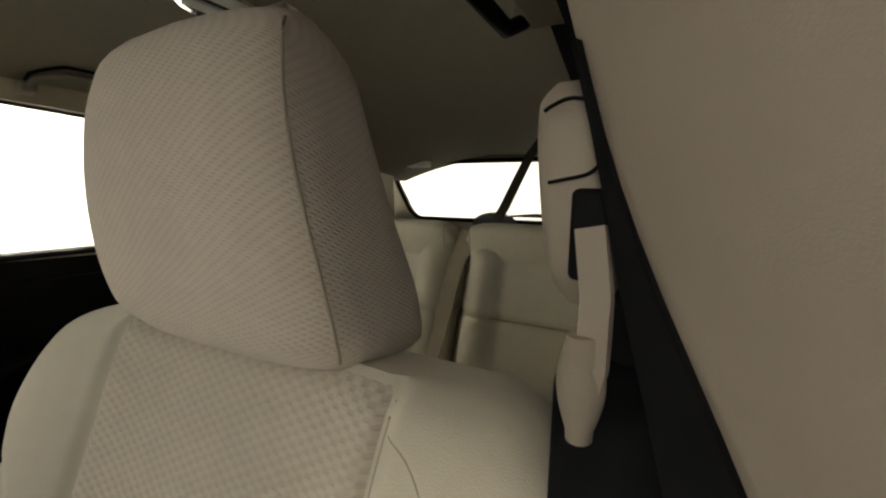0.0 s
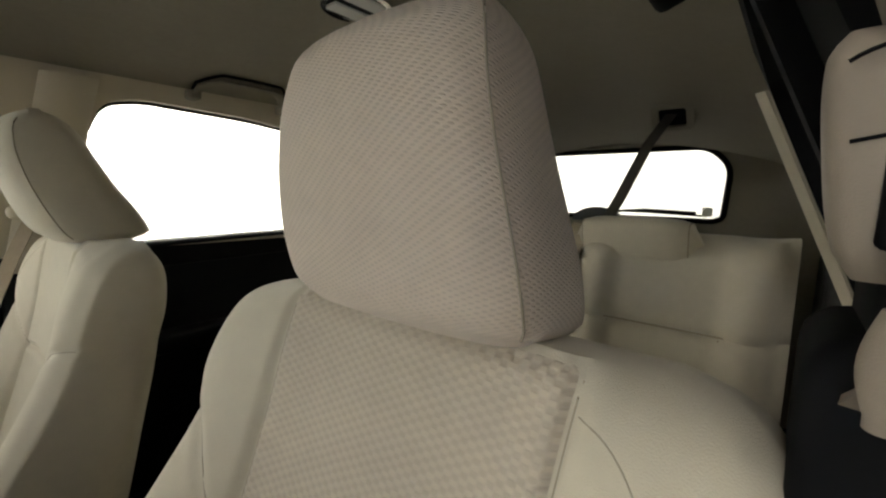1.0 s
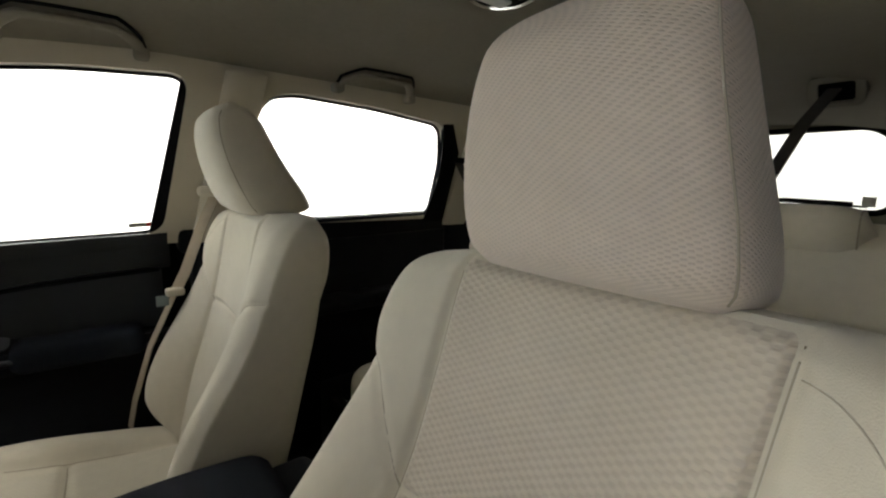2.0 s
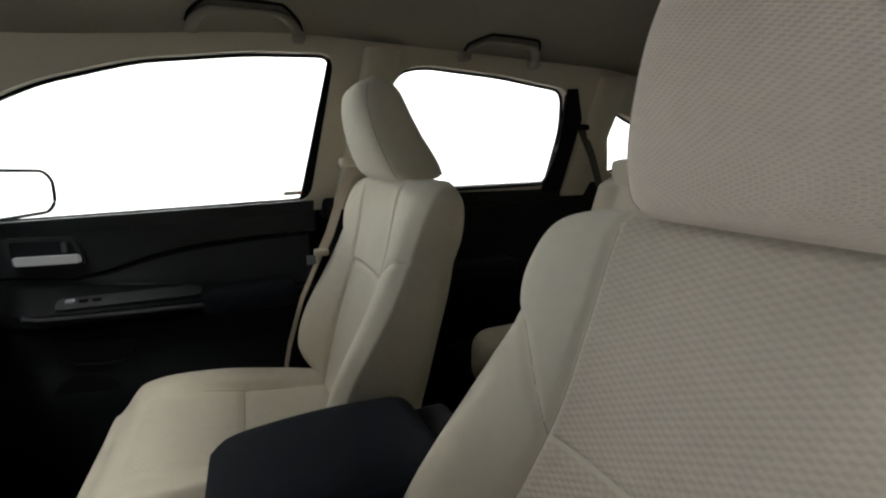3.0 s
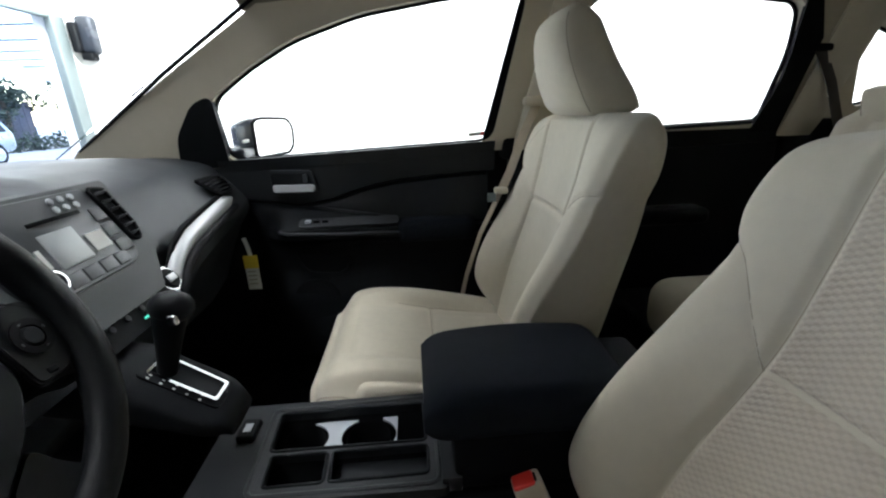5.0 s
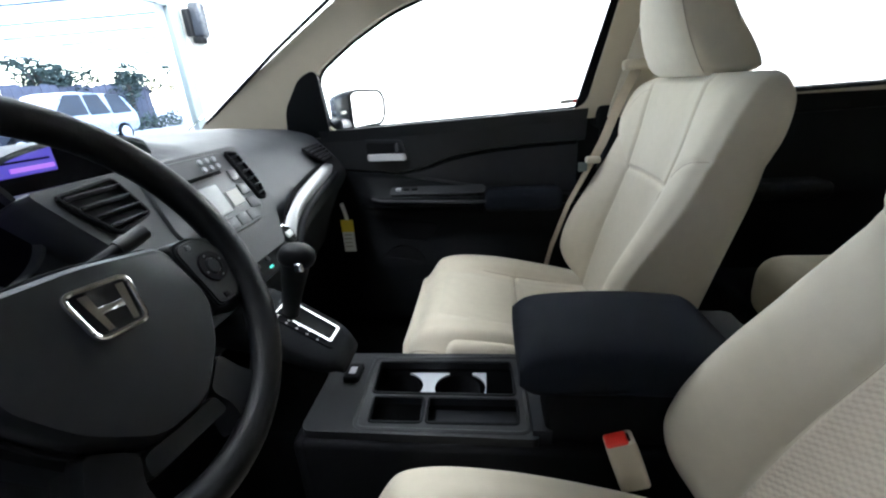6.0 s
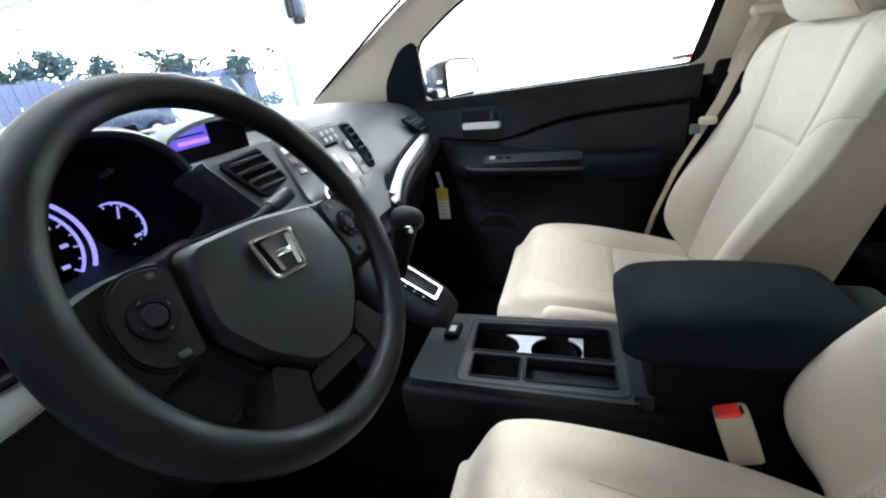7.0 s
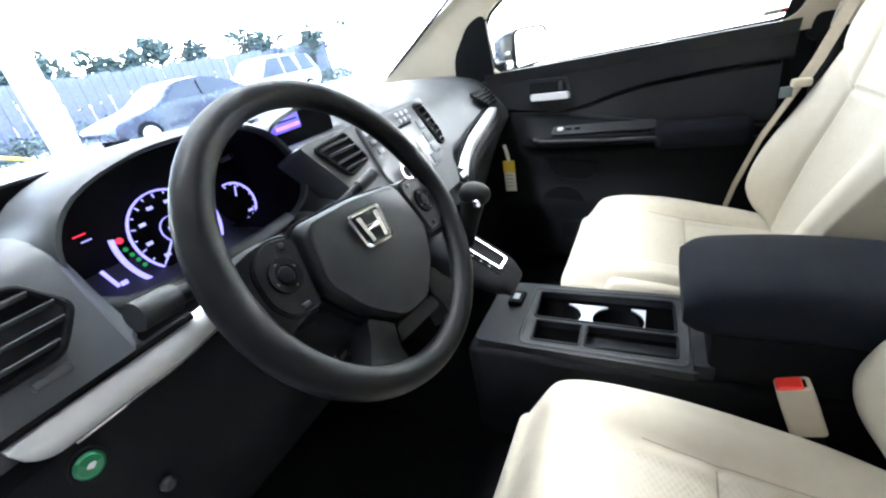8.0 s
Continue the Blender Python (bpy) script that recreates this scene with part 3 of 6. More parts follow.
def seat(name, xc, dy, cushion_x, s, size, broad, tall, recline, lift, lean, wk, SEAMZ, cloth, cover, label):
    """A front seat; s = 1: its inner side is at the greater x, -1: mirrored."""
    base = thing(name, (cushion_x, -0.05, 0.36), label, "car seat", "front seats")
    hinge = Vector((0, 0.12, 0.80))
    place = Matrix.Translation((cushion_x, 0.014 if s < 0 else 0, 0)) @ Matrix.Diagonal((s, 1, 1, 1))
    back = Matrix.Translation((xc, dy, 0)) @ Matrix.Diagonal((s, 1, 1, 1)) @ Matrix.Translation(hinge + Vector((0, 0, lift))) @ Matrix.Rotation(-radians(recline), 4, "X") @ Matrix.Scale(size, 4) @ Matrix.Translation(-hinge)
    # seat back body: rings from the hinge upwards, the front finely divided
    rings = []
    for i in range(90):
        z = 0.62 + 0.567 * (1 - (1 - i / 89) ** 1.15)
        w = half_width(z)
        rear = curve([(0.62, 0.26), (0.763, 0.300), (0.914, 0.332), (1.03, 0.356), (1.10, 0.366), (1.15, 0.362), (1.187, 0.34)], z)
        ring = []
        ins, out = min(insert_half(z, wk, 1), w - 0.03), min(insert_half(z, wk, -1), w - 0.03)
        for k in range(121):
            u = k / 120
            if u < 0.2:
                x = -w + (w - out - 0.018) * (1 - math.cos(math.pi / 2 * u / 0.2))
            elif u > 0.8:
                x = w - (w - ins - 0.018) * (1 - math.cos(math.pi / 2 * (1 - u) / 0.2))
            else:
                x = curve([(0.2, -out - 0.018), (0.37, -out + 0.018), (0.63, ins - 0.018), (0.8, ins + 0.018)], u)
            ring.append((x, body_front(x, z, wk, SEAMZ), z))
        for k in range(1, 40):
            q = math.pi * k / 40
            x = w * math.copysign(abs(math.cos(q)) ** 0.4, math.cos(q))
            f = back_front(x, z, wk, SEAMZ)
            ring.append((x, f + 0.022 + (rear - f - 0.022) * math.sin(q) ** 0.3, z))
        rings.append(ring)
    part("backrest", moved(loft(rings), back), CLOTH, base)

    def insert(z0, z1, name, mat):
        def f(u, v):
            z = z0 + (z1 - z0) * v
            x = 0.001 - insert_half(z, wk, -1) + u * (insert_half(z, wk, 1) + insert_half(z, wk, -1) - 0.002)
            e = min(1, min(u, 1 - u) * 40) * min(1, min(v if z0 > 0.7 else 1, 1 - v) * (z1 - z0) / 0.012)
            return (x, body_front(x, z, wk, SEAMZ) + 0.0025 - 0.0055 * math.sqrt(max(e, 0)), z)
        return part(name, moved(sheet(f, 110, 130, None, (0.28, (z1 - z0) * 1.05)), back), mat, base)

    insert(SEAMZ + 0.0005, 1.184, "upper_insert", cloth)
    insert(0.66, SEAMZ - 0.0005, "lower_insert", cloth)
    for sx in (-1, 1):
        part("seam", moved(tube([(sx * insert_half(z, wk, sx), body_front(sx * insert_half(z, wk, sx), z, wk, SEAMZ) + 0.0002, z) for z in (0.68 + 0.495 * k / 48 for k in range(49))], 0.0008, 6), back), STITCH, base)
        diag = []
        for k in range(19):
            t = k / 18
            x = insert_half(SEAMZ, wk, sx) + (half_width(1.035) - 0.003 - insert_half(SEAMZ, wk, sx)) * t
            z = SEAMZ + (1.043 - SEAMZ) * math.sin(t * math.pi / 2)
            x = min(x, half_width(z) - 0.003)
            diag.append((sx * x, body_front(sx * x, z, wk, SEAMZ) - 0.0002, z))
        part("seam", moved(tube(diag, 0.0010, 6), back), STITCH, base)
        if sx < 0:
            arch = []
            for k in range(25):
                t = k / 24 * math.pi / 2
                z = 1.156 - 0.17 * (1 - math.cos(t))
                x = insert_half(z, wk, sx) + 0.004 + (0.88 * half_width(z) - insert_half(z, wk, sx)) * math.sin(t)
                arch.append((sx * x, body_front(sx * x, z, wk, SEAMZ) + 0.0003, z))
            part("seam", moved(tube(arch, 0.0007, 6), back), STITCH, base)
    part("seam", moved(tube([(x, body_front(x, SEAMZ, wk, SEAMZ) + 0.0005, SEAMZ) for x in ((-1 + k / 8) * insert_half(SEAMZ, wk, k - 7.5) for k in range(17))], 0.0010, 6), back), STITCH, base)
    # headrest
    hz = Matrix.Translation((0, 0, -0.2 * lift))
    rings = []
    for i in range(34):
        t = min(1.0, i / 33 * 1.0)
        e = 1.0 if t < 0.82 else max(0.12, math.sqrt(max(0.0, 1 - ((t - 0.82) / 0.183) ** 2)))
        z = 1.183 + (tall - 0.001) * t
        yf = curve([(0, 0.248), (0.08, 0.226), (0.35, 0.200), (0.65, 0.186), (0.85, 0.188), (1.0, 0.196)], t) - lean * t
        yr = curve([(0, 0.36), (0.06, 0.385), (0.5, 0.332), (0.85, 0.296), (1.0, 0.284)], t) - lean * t
        wf = broad * curve([(0, 0.104), (0.05, 0.117), (0.20, 0.119), (0.35, 0.115), (0.6, 0.105), (0.85, 0.094), (1.0, 0.084)], t)
        mid_y = (yf + yr) / 2
        yf, yr, wf = mid_y + (yf - mid_y) * e, mid_y + (yr - mid_y) * e, wf * (0.74 + 0.26 * e)
        ring = []
        for k in range(64):
            q = 2 * math.pi * k / 64
            c, sn = math.cos(q), math.sin(q)
            u, v = math.copysign(abs(c) ** 0.36, c), math.copysign(abs(sn) ** 0.36, sn)
            ring.append((u * wf, (yf + yr) / 2 + v * (yr - yf) / 2 + (0.010 * u * u if v < 0 else -0.01 * u * u), z))
        rings.append(ring)
    n = 64
    vs, fs, _ = loft(rings)
    uv = []
    for r in rings:
        d = 0
        for k, p in enumerate(r):
            d += (Vector(p) - Vector(r[k - 1])).length if k else 0
            uv.append((d, p[2]))
    head = part("headrest", moved((vs, fs, uv), back @ hz), cover, base)
    for sx in (-1, 1):
        side = []
        for i in range(1, 31):
            r = rings[i]
            k = (37 if sx < 0 else 59)
            side.append(Vector(r[k]) + Vector((sx * 0.0005, -0.0005, 0)))
        part("seam", moved(tube(side, 0.0010, 6), back @ hz), STITCH, base)
    for x in (-0.06, 0.06):
        part("headrest_post", moved(tube([(x, 0.318, 1.10), (x, 0.318, 1.20)], 0.006), back @ hz), CHROME, base)

    # cushion
    def cushion(x, y):
        a = abs(x)
        low = curve([(-0.345, 0.668), (-0.28, 0.672), (-0.20, 0.660), (-0.07, 0.630), (0.05, 0.614), (0.155, 0.608)], y)
        crest = curve([(-0.345, 0.672), (-0.25, 0.688), (-0.15, 0.683), (-0.08, 0.672), (0.0, 0.655), (0.10, 0.636), (0.155, 0.625)], y)
        z = low + (crest - low) * smooth_step(0.12, 0.19, a) - 0.05 * smooth_step(0.212, 0.252, a) ** 2
        z -= 0.040 * smooth_step(-0.28, -0.345, y) ** 2
        z -= 0.009 * math.exp(-(((a - 0.152) / 0.011) ** 2)) * smooth_step(-0.25, -0.12, y)
        return z - 0.007 * math.exp(-(((y + 0.0765) / 0.007) ** 2)) * smooth_step(0.165, 0.145, a)
    rings = []
    for i in range(110):
        y = -0.345 + 0.50 * (i / 109) ** 1.15
        w = curve([(-0.345, 0.198), (-0.338, 0.214), (-0.325, 0.228), (-0.30, 0.240), (-0.25, 0.247), (-0.1, 0.25), (0.0, 0.250), (0.06, 0.245), (0.155, 0.225)], y)
        low = curve([(-0.345, 0.56), (-0.30, 0.50), (-0.2, 0.47), (0.155, 0.47)], y)
        ring = []
        for k in range(101):
            x = -w + 2 * w * k / 100
            ring.append((x, y, cushion(x * 0.25 / w, y)))
        ring += [(w + 0.006, y, min(low + 0.10, ring[-1][2] - 0.02)), (w - 0.01, y, low + 0.02), (w * 0.7, y, low), (-w * 0.7, y, low), (-w + 0.01, y, low + 0.02), (-w - 0.006, y, min(low + 0.10, ring[0][2] - 0.02))]
        rings.append(ring)
    nose = []
    for d, k in ((0.016, 0.62), (0.012, 0.80), (0.006, 0.93)):
        mid = 0.592
        nose.append([(x * (1 - 0.4 * d), y - d, mid + (z - mid) * k) for x, y, z in rings[0]])
    part("cushion", moved(loft(nose + rings), place), CLOTH, base)
    part("cushion_insert", moved(sheet(lambda u, v: ((2 * u - 1) * 0.148, -0.075 + 0.20 * v, cushion((2 * u - 1) * 0.148, -0.075 + 0.20 * v) + 0.004 * min(1, 8 * min(u, 1 - u, v + 0.03))), 50, 44, None, (0.30, 0.20)), place), QUILT, base)
    part("cushion_front", moved(sheet(lambda u, v: ((2 * u - 1) * 0.146, -0.285 + 0.207 * v, cushion((2 * u - 1) * 0.146, -0.285 + 0.207 * v) + 0.0025 * min(1, 8 * min(u, 1 - u, v, 1 - v)) - 0.0008), 50, 44, None, (0.30, 0.21)), place), QUILT, base)
    part("seam", moved(tube([((-0.147 + 0.294 * k / 24), -0.0765, cushion(-0.147 + 0.294 * k / 24, -0.0765) + 0.0034) for k in range(25)], 0.0011, 6), place), STITCH, base)
    for sx in (-1, 1):
        part("seam", moved(tube([(sx * 0.152, y, cushion(0.152, y) + 0.0008) for y in (-0.17 + 0.30 * k / 24 for k in range(25))], 0.0009, 6), place), STITCH, base)
        part("seam", moved(tube([(sx * (0.247 - 0.03 * smooth_step(-0.24, -0.345, y)), y, cushion(0.247, y) - 0.004) for y in (-0.25 + 0.28 * k / 20 for k in range(21))], 0.0010, 6), place), STITCH, base)
        if s > 0:
            roll = []
            for k in range(33):
                t = k / 32
                y = -0.252 + 0.36 * t
                e = min(1.0, math.sqrt(max(0.02, 1 - max(0.0, (0.08 - t) / 0.08) ** 2)), math.sqrt(max(0.02, 1 - max(0.0, (t - 0.9) / 0.1) ** 2)))
                top = cushion(0.238, y) + 0.004
                roll.append([(sx * (0.238 + 0.021 * e * math.copysign(abs(math.cos(q)) ** 0.7, math.cos(q))), y, top - 0.030 + 0.032 * e * math.sin(q)) for q in (2 * math.pi * m / 24 for m in range(24))])
            part("side_roll", moved(loft(roll if sx < 0 else [r[::-1] for r in roll]), place), CLOTH, base)
            corner = [(-0.246, 0.628), (-0.256, 0.640), (-0.275, 0.647), (-0.300, 0.646), (-0.322, 0.638), (-0.336, 0.622), (-0.343, 0.604)]
            part("corner_seam", moved(tube([(sx * (curve([(-0.345, 0.206), (-0.325, 0.232), (-0.30, 0.244), (-0.25, 0.251)], y) + 0.002), y, z) for y, z in corner], 0.0016, 6), place), STITCH, base)
    part("seat_base", moved(joined(block((-0.21, -0.26, 0.40), (0.21, 0.16, 0.49), 0.02), block((-0.20, -0.28, 0.36), (-0.16, 0.2, 0.41), 0.01), block((0.16, -0.28, 0.36), (0.20, 0.2, 0.41), 0.01)), place), BLACK, base)
    return base, back, place


seat("car_seat", -0.392, 0.0, -0.395, 1, 1.0, 1.02, 0.216, 0, 0.0, 0.0, (1.06, 1.06), 0.968, QUILT, CLOTH, "beige cloth front passenger seat with fixed side bolsters")
seat("car_seat", 0.360, 0.044, 0.410, -1, 1.03, 1.12, 0.238, 9.0, 0.004, 0.0, (1.14, 1.28), 0.925, BASKET, WEAVE, "beige cloth driver seat with woven patterned insert")

# rear bench
RX = -0.03
bench = thing("rear_bench", (RX, 0.9, 0.36), "beige cloth rear bench with a split back", "rear seat")


def bench_back(x0, x1, name, top=1.19):
    def f(u, v):
        x = x0 + (x1 - x0) * u
        z = 0.74 + (top - 0.74) * v
        e = min(u, 1 - u) * abs(x1 - x0)
        edge = 0.04 * (1 - smooth_step(0, 0.04, e)) + 0.05 * smooth_step(0.9, 1.0, v) ** 2
        bol = 0.03 * math.sin(math.pi * min(1, max(0, (e - 0.02) / 0.10))) if e < 0.12 else 0
        seam = 0.012 * math.exp(-(((z - 1.0) / 0.008) ** 2))
        return (x, 1.03 + 0.30 * (z - 0.74) + edge - bol + seam, z)
    return part(name, sheet(f, 40, 40, (0, 0.12, 0)), CLOTH, bench)


bench_back(RX + 0.225, RX + 0.665, "side_back")
bench_back(RX - 0.60, RX - 0.13, "side_back", 1.165)
bench_back(RX - 0.125, RX + 0.22, "middle_back")
part("cushion", block((-0.42, 0.50, 0.60), (0.58, 1.10, 0.770), 0.06, 5), CLOTH, bench)
part("base", block((RX - 0.62, 0.52, 0.36), (RX + 0.62, 1.1, 0.62), 0.02), BLACK, bench)
for sx0, sx1, zt in ((RX + 0.235, RX + 0.655, 1.0), (RX - 0.59, RX - 0.14, 1.0), (RX - 0.115, RX + 0.21, 1.0)):
    part("seam", tube([(sx0 + (sx1 - sx0) * k / 16, 1.03 + 0.30 * (zt - 0.74) - 0.004, zt) for k in range(3, 14)], 0.002, 6), STITCH, bench)
    for x in (sx0 + 0.10, sx1 - 0.10):
        part("seam", tube([(x, 1.03 + 0.30 * (z - 0.74) - 0.003, z) for z in (0.80 + 0.195 * k / 8 for k in range(9))], 0.0018, 6), STITCH, bench)
for hx in (0.365, 0.06, -0.40):
    rings = []
    for k in range(13):
        t = k / 12
        e = math.sqrt(max(0.0, 1 - (2 * t - 1) ** 6)) * 0.86 + 0.14
        rings.append([(RX + hx - 0.138 + 0.276 * t, 1.192 + 0.055 * e * math.copysign(abs(math.cos(q)) ** 0.6, math.cos(q)) - 0.02 * math.sin(q), 1.172 + 0.058 * e * math.copysign(abs(math.sin(q)) ** 0.6, math.sin(q))) for q in (2 * math.pi * j / 28 for j in range(28))])
    head = part("headrest", loft(rings), CLOTH, bench)
    for t in (1, 11):
        part("seam", tube(rings[t] + rings[t][:1], 0.0016, 6, caps=False), STITCH, head)
# ---- driver side door pillar with its belt guide ----
PD = Vector((-0.023, 0.027, 0.015))
pillar = thing("pillar_driver", (0.73, 0.35, 0.4), "beige door pillar trim behind the driver's doorway, darkened for shade", "pillar trim", kind="structure")


def pillar_ring(z):
    xi = curve([(0.45, 0.75), (0.95, 0.742), (1.08, 0.722), (1.14, 0.708), (1.19, 0.695), (1.24, 0.681), (1.30, 0.666), (1.36, 0.648), (1.45, 0.622), (1.56, 0.58)], z)
    lean, back = 0.10 * (z - 1.25), 0.035 * (1 - smooth_step(1.24, 1.31, z))
    return [(x, y + lean, z) for x, y in ((xi + 0.012 + back, 0.41), (xi + 0.006 + back, 0.35), (xi + 0.004, 0.312), (xi + 0.004, 0.296), (xi + 0.030, 0.268), (0.772 - 0.3 * max(0, z - 1.2), 0.232), (0.79 - 0.3 * max(0, z - 1.2), 0.232), (0.80 - 0.3 * max(0, z - 1.2), 0.41))]


# upper trim has the pillar's shadow in its colour
part("upper_trim", moved(loft([pillar_ring(1.155 + 0.395 * k / 20) for k in range(21)]), Matrix.Translation(PD)), SHADED_PILLAR, pillar)
part("lower_trim", moved(loft([pillar_ring(0.40 + 0.753 * k / 20) for k in range(21)]), Matrix.Translation(PD)), BLACK, pillar)


def pillar_strip(z):
    """A black strip over the inner edge of the pillar, wider towards its foot."""
    a, b = (Vector(pillar_ring(z)[k]) for k in (3, 4))
    e = a.lerp(b, 0.1 + 0.9 * smooth_step(1.31, 1.16, z))
    off = Vector((-0.002, -0.003, 0))
    return [tuple(a), tuple(a + off), tuple(e + off), tuple(e + Vector((0.001, 0.004, 0)))]


part("black_strip", moved(loft([pillar_strip(1.06 + 0.27 * k / 16) for k in range(17)]), Matrix.Translation(PD)), RUBBER, pillar)
part("retractor_cover", moved(block((0.650, 0.325, 0.45), (0.735, 0.43, 1.205), 0.02, 4), Matrix.Translation(PD)), RUBBER, pillar, "black lower cover over the belt reel")
part("cover_neck", moved(block((0.670, 0.335, 1.15), (0.735, 0.425, 1.262), 0.012, 3), Matrix.Translation(PD)), RUBBER, pillar)
part("door_seal", moved(tube([(0.795 - 0.3 * max(0, z - 1.2), 0.226 + 0.10 * (z - 1.25), z) for z in (0.42 + 1.1 * k / 20 for k in range(21))], 0.012, 10), Matrix.Translation(PD)), RUBBER, pillar)
guide = thing("belt_guide", (0.655, 0.36, 1.27), "beige belt height adjuster with its cover on the pillar, darkened for shade", "belt guide")


GM = Matrix.Translation(PD + Vector((0.663, 0.322, 1.276))) @ Matrix.Diagonal((0.78, 0.78, 0.64, 1))


def guide_ring(z):
    t = (z + 0.07) / 0.14
    w = curve([(0, 0.010), (0.12, 0.017), (0.5, 0.020), (0.9, 0.018), (1, 0.010)], t)
    d = curve([(0, 0.010), (0.12, 0.022), (0.5, 0.026), (0.9, 0.020), (1, 0.006)], t)
    cx = -0.012 * (t - 0.5)
    return [GM @ Vector((cx + w * math.copysign(abs(math.cos(q)) ** 0.6, math.cos(q)), -d * math.copysign(abs(math.sin(q)) ** 0.6, math.sin(q)), z)) for q in (2 * math.pi * k / 24 for k in range(24))]


part("slider", loft([guide_ring(-0.07 + 0.14 * k / 20) for k in range(21)]), SHADED_PILLAR, guide)
gap = [GM @ Vector((x - 0.650, -0.026, z - 1.275)) for x, z in rounded([(0.632, 1.280), (0.632, 1.322), (0.646, 1.330), (0.658, 1.326), (0.664, 1.296), (0.658, 1.286)], 0.006, 3)]
part("cover_gap", tube(gap[6:] + gap[:1], 0.0008, 6), RUBBER, guide)
part("belt_slot", moved(block((0.000, -0.032, -0.050), (0.018, -0.019, 0.003), 0.004), GM), RUBBER, guide)
dbelt = thing("seat_belt", (0.68, 0.29, 1.1), "tan seat belt, darkened for shade, hanging from the door pillar guide", "seat belt")
# belt in the shaded pillar tone, darker than the tan webbing elsewhere
part("webbing", moved(ribbon([(0.671, 0.2975, 1.264), (0.675, 0.293, 1.240), (0.675, 0.291, 1.215), (0.670, 0.298, 1.195), (0.668, 0.328, 1.180)], (1, -0.25, 0), 0.011, 0.004), Matrix.Translation(PD)), SHADED_PILLAR, dbelt)
part("tongue", moved(loft([[(0.671 + (0.005 + 0.004 * math.sin(math.pi * min(1, t * 1.1))) * math.cos(q), 0.292 + 0.006 * math.sin(q) + 0.006 * t, 1.226 - 0.042 * t) for q in (2 * math.pi * k / 16 for k in range(16))] for t in (j / 10 for j in range(11))]), Matrix.Translation(PD)), SHADED_PILLAR, dbelt)

# ---- front passenger door details ----
part("armrest_pad", block((-0.76, -0.165, 0.806), (-0.668, 0.085, 0.877), 0.026, 6), NAVY, door, "dark cloth elbow pad")
part("armrest_lip", tube([(-0.690, -0.530, 0.858), (-0.681, -0.500, 0.852), (-0.680, -0.35, 0.846), (-0.680, -0.155, 0.842)], 0.006, 10), CONSOLE, door)
part("switch_plate", moved(prism(rounded([(-0.470, -0.022), (-0.470, 0.018), (-0.16, 0.018), (-0.16, -0.022)], 0.014, 4), 0.004), Matrix(((0, -0.88, 0.47, -0.706), (1, 0, 0, 0), (0, 0.47, 0.88, 0.879), (0, 0, 0, 1)))), CONSOLE, door)
BEZ = Matrix(((0, 0, 1, -0.740), (1, 0, 0, 0), (0, 1, 0, 0), (0, 0, 0, 1)))
bezel = part("handle_bezel", moved(prism(rounded([(-0.550, 0.968), (-0.552, 1.046), (-0.418, 1.040), (-0.404, 0.970)], 0.014), 0.012, None, (rounded([(-0.541, 0.978), (-0.543, 1.036), (-0.426, 1.031), (-0.414, 0.979)], 0.012),)), BEZ), CONSOLE, door)
part("handle_recess", moved(prism(rounded([(-0.545, 0.974), (-0.547, 1.040), (-0.422, 1.035), (-0.410, 0.975)], 0.012), 0.0085), BEZ), RUBBER, door)
part("door_handle", moved(dished(rounded([(-0.541, 0.978), (-0.541, 1.000), (-0.412, 0.998), (-0.410, 0.976)], 0.008, 4), 0.006, 0.022, Matrix(), 4, 0.10), BEZ), SILVER, door, "satin silver pull handle")
part("lock_tab", block((-0.736, -0.446, 1.004), (-0.722, -0.434, 1.030), 0.003), SOFT, door)
for y in (-0.452, -0.425, -0.398):
    part("window_switch", block((-0.716, y, 0.880), (-0.700, y + 0.018, 0.8885), 0.002), GREYTRAY if y < -0.45 else BLACK, door)
part("map_pocket", block((-0.765, -0.60, 0.46), (-0.722, 0.05, 0.555), 0.015), BLACK, door)
part("pocket_recess", moved(prism(rounded([(-0.508, 0.775), (-0.468, 0.705), (-0.362, 0.697), (-0.320, 0.752)], 0.02, 5), 0.006), Matrix(((0, 0, 1, -0.748), (1, 0, 0, 0), (0, 1, 0, 0), (0, 0, 0, 1)))), RUBBER, door)
part("pocket_lip", tube([(-0.738, -0.503, 0.766), (-0.734, -0.485, 0.728), (-0.732, -0.463, 0.707), (-0.732, -0.41, 0.700), (-0.732, -0.366, 0.698), (-0.735, -0.340, 0.715), (-0.738, -0.325, 0.747)], 0.0035, 8), BLACK, door)
part("speaker_grille", disc(0.08, 0.006, 32, Matrix.Translation((-0.733, -0.45, 0.60)) @ Matrix.Rotation(radians(90), 4, "Y"), 0.003), RUBBER, door)
sticker = thing("window_sticker", (-0.75, 0.1, 1.12), "small pink and grey label stuck on the side window", "sticker")
part("paper", moved(prism([(0.072, 1.122), (0.072, 1.134), (0.130, 1.137), (0.130, 1.125)], 0.001), Matrix.Translation((0.002, 0, 0)) @ SIDE), PAPER, sticker)
for y0, y1, z in ((0.077, 0.107, 1.130), (0.077, 0.102, 1.126)):
    part("print_bar", moved(prism([(y0, z), (y0, z + 0.002), (y1, z + 0.0035), (y1, z + 0.0015)], 0.0006), Matrix.Translation((0.0035, 0, 0)) @ SIDE), STITCH, sticker)
part("print_bar", moved(prism([(0.109, 1.1255), (0.109, 1.1335), (0.126, 1.1345), (0.126, 1.1265)], 0.0006), Matrix.Translation((0.0035, 0, 0)) @ SIDE), RED, sticker)

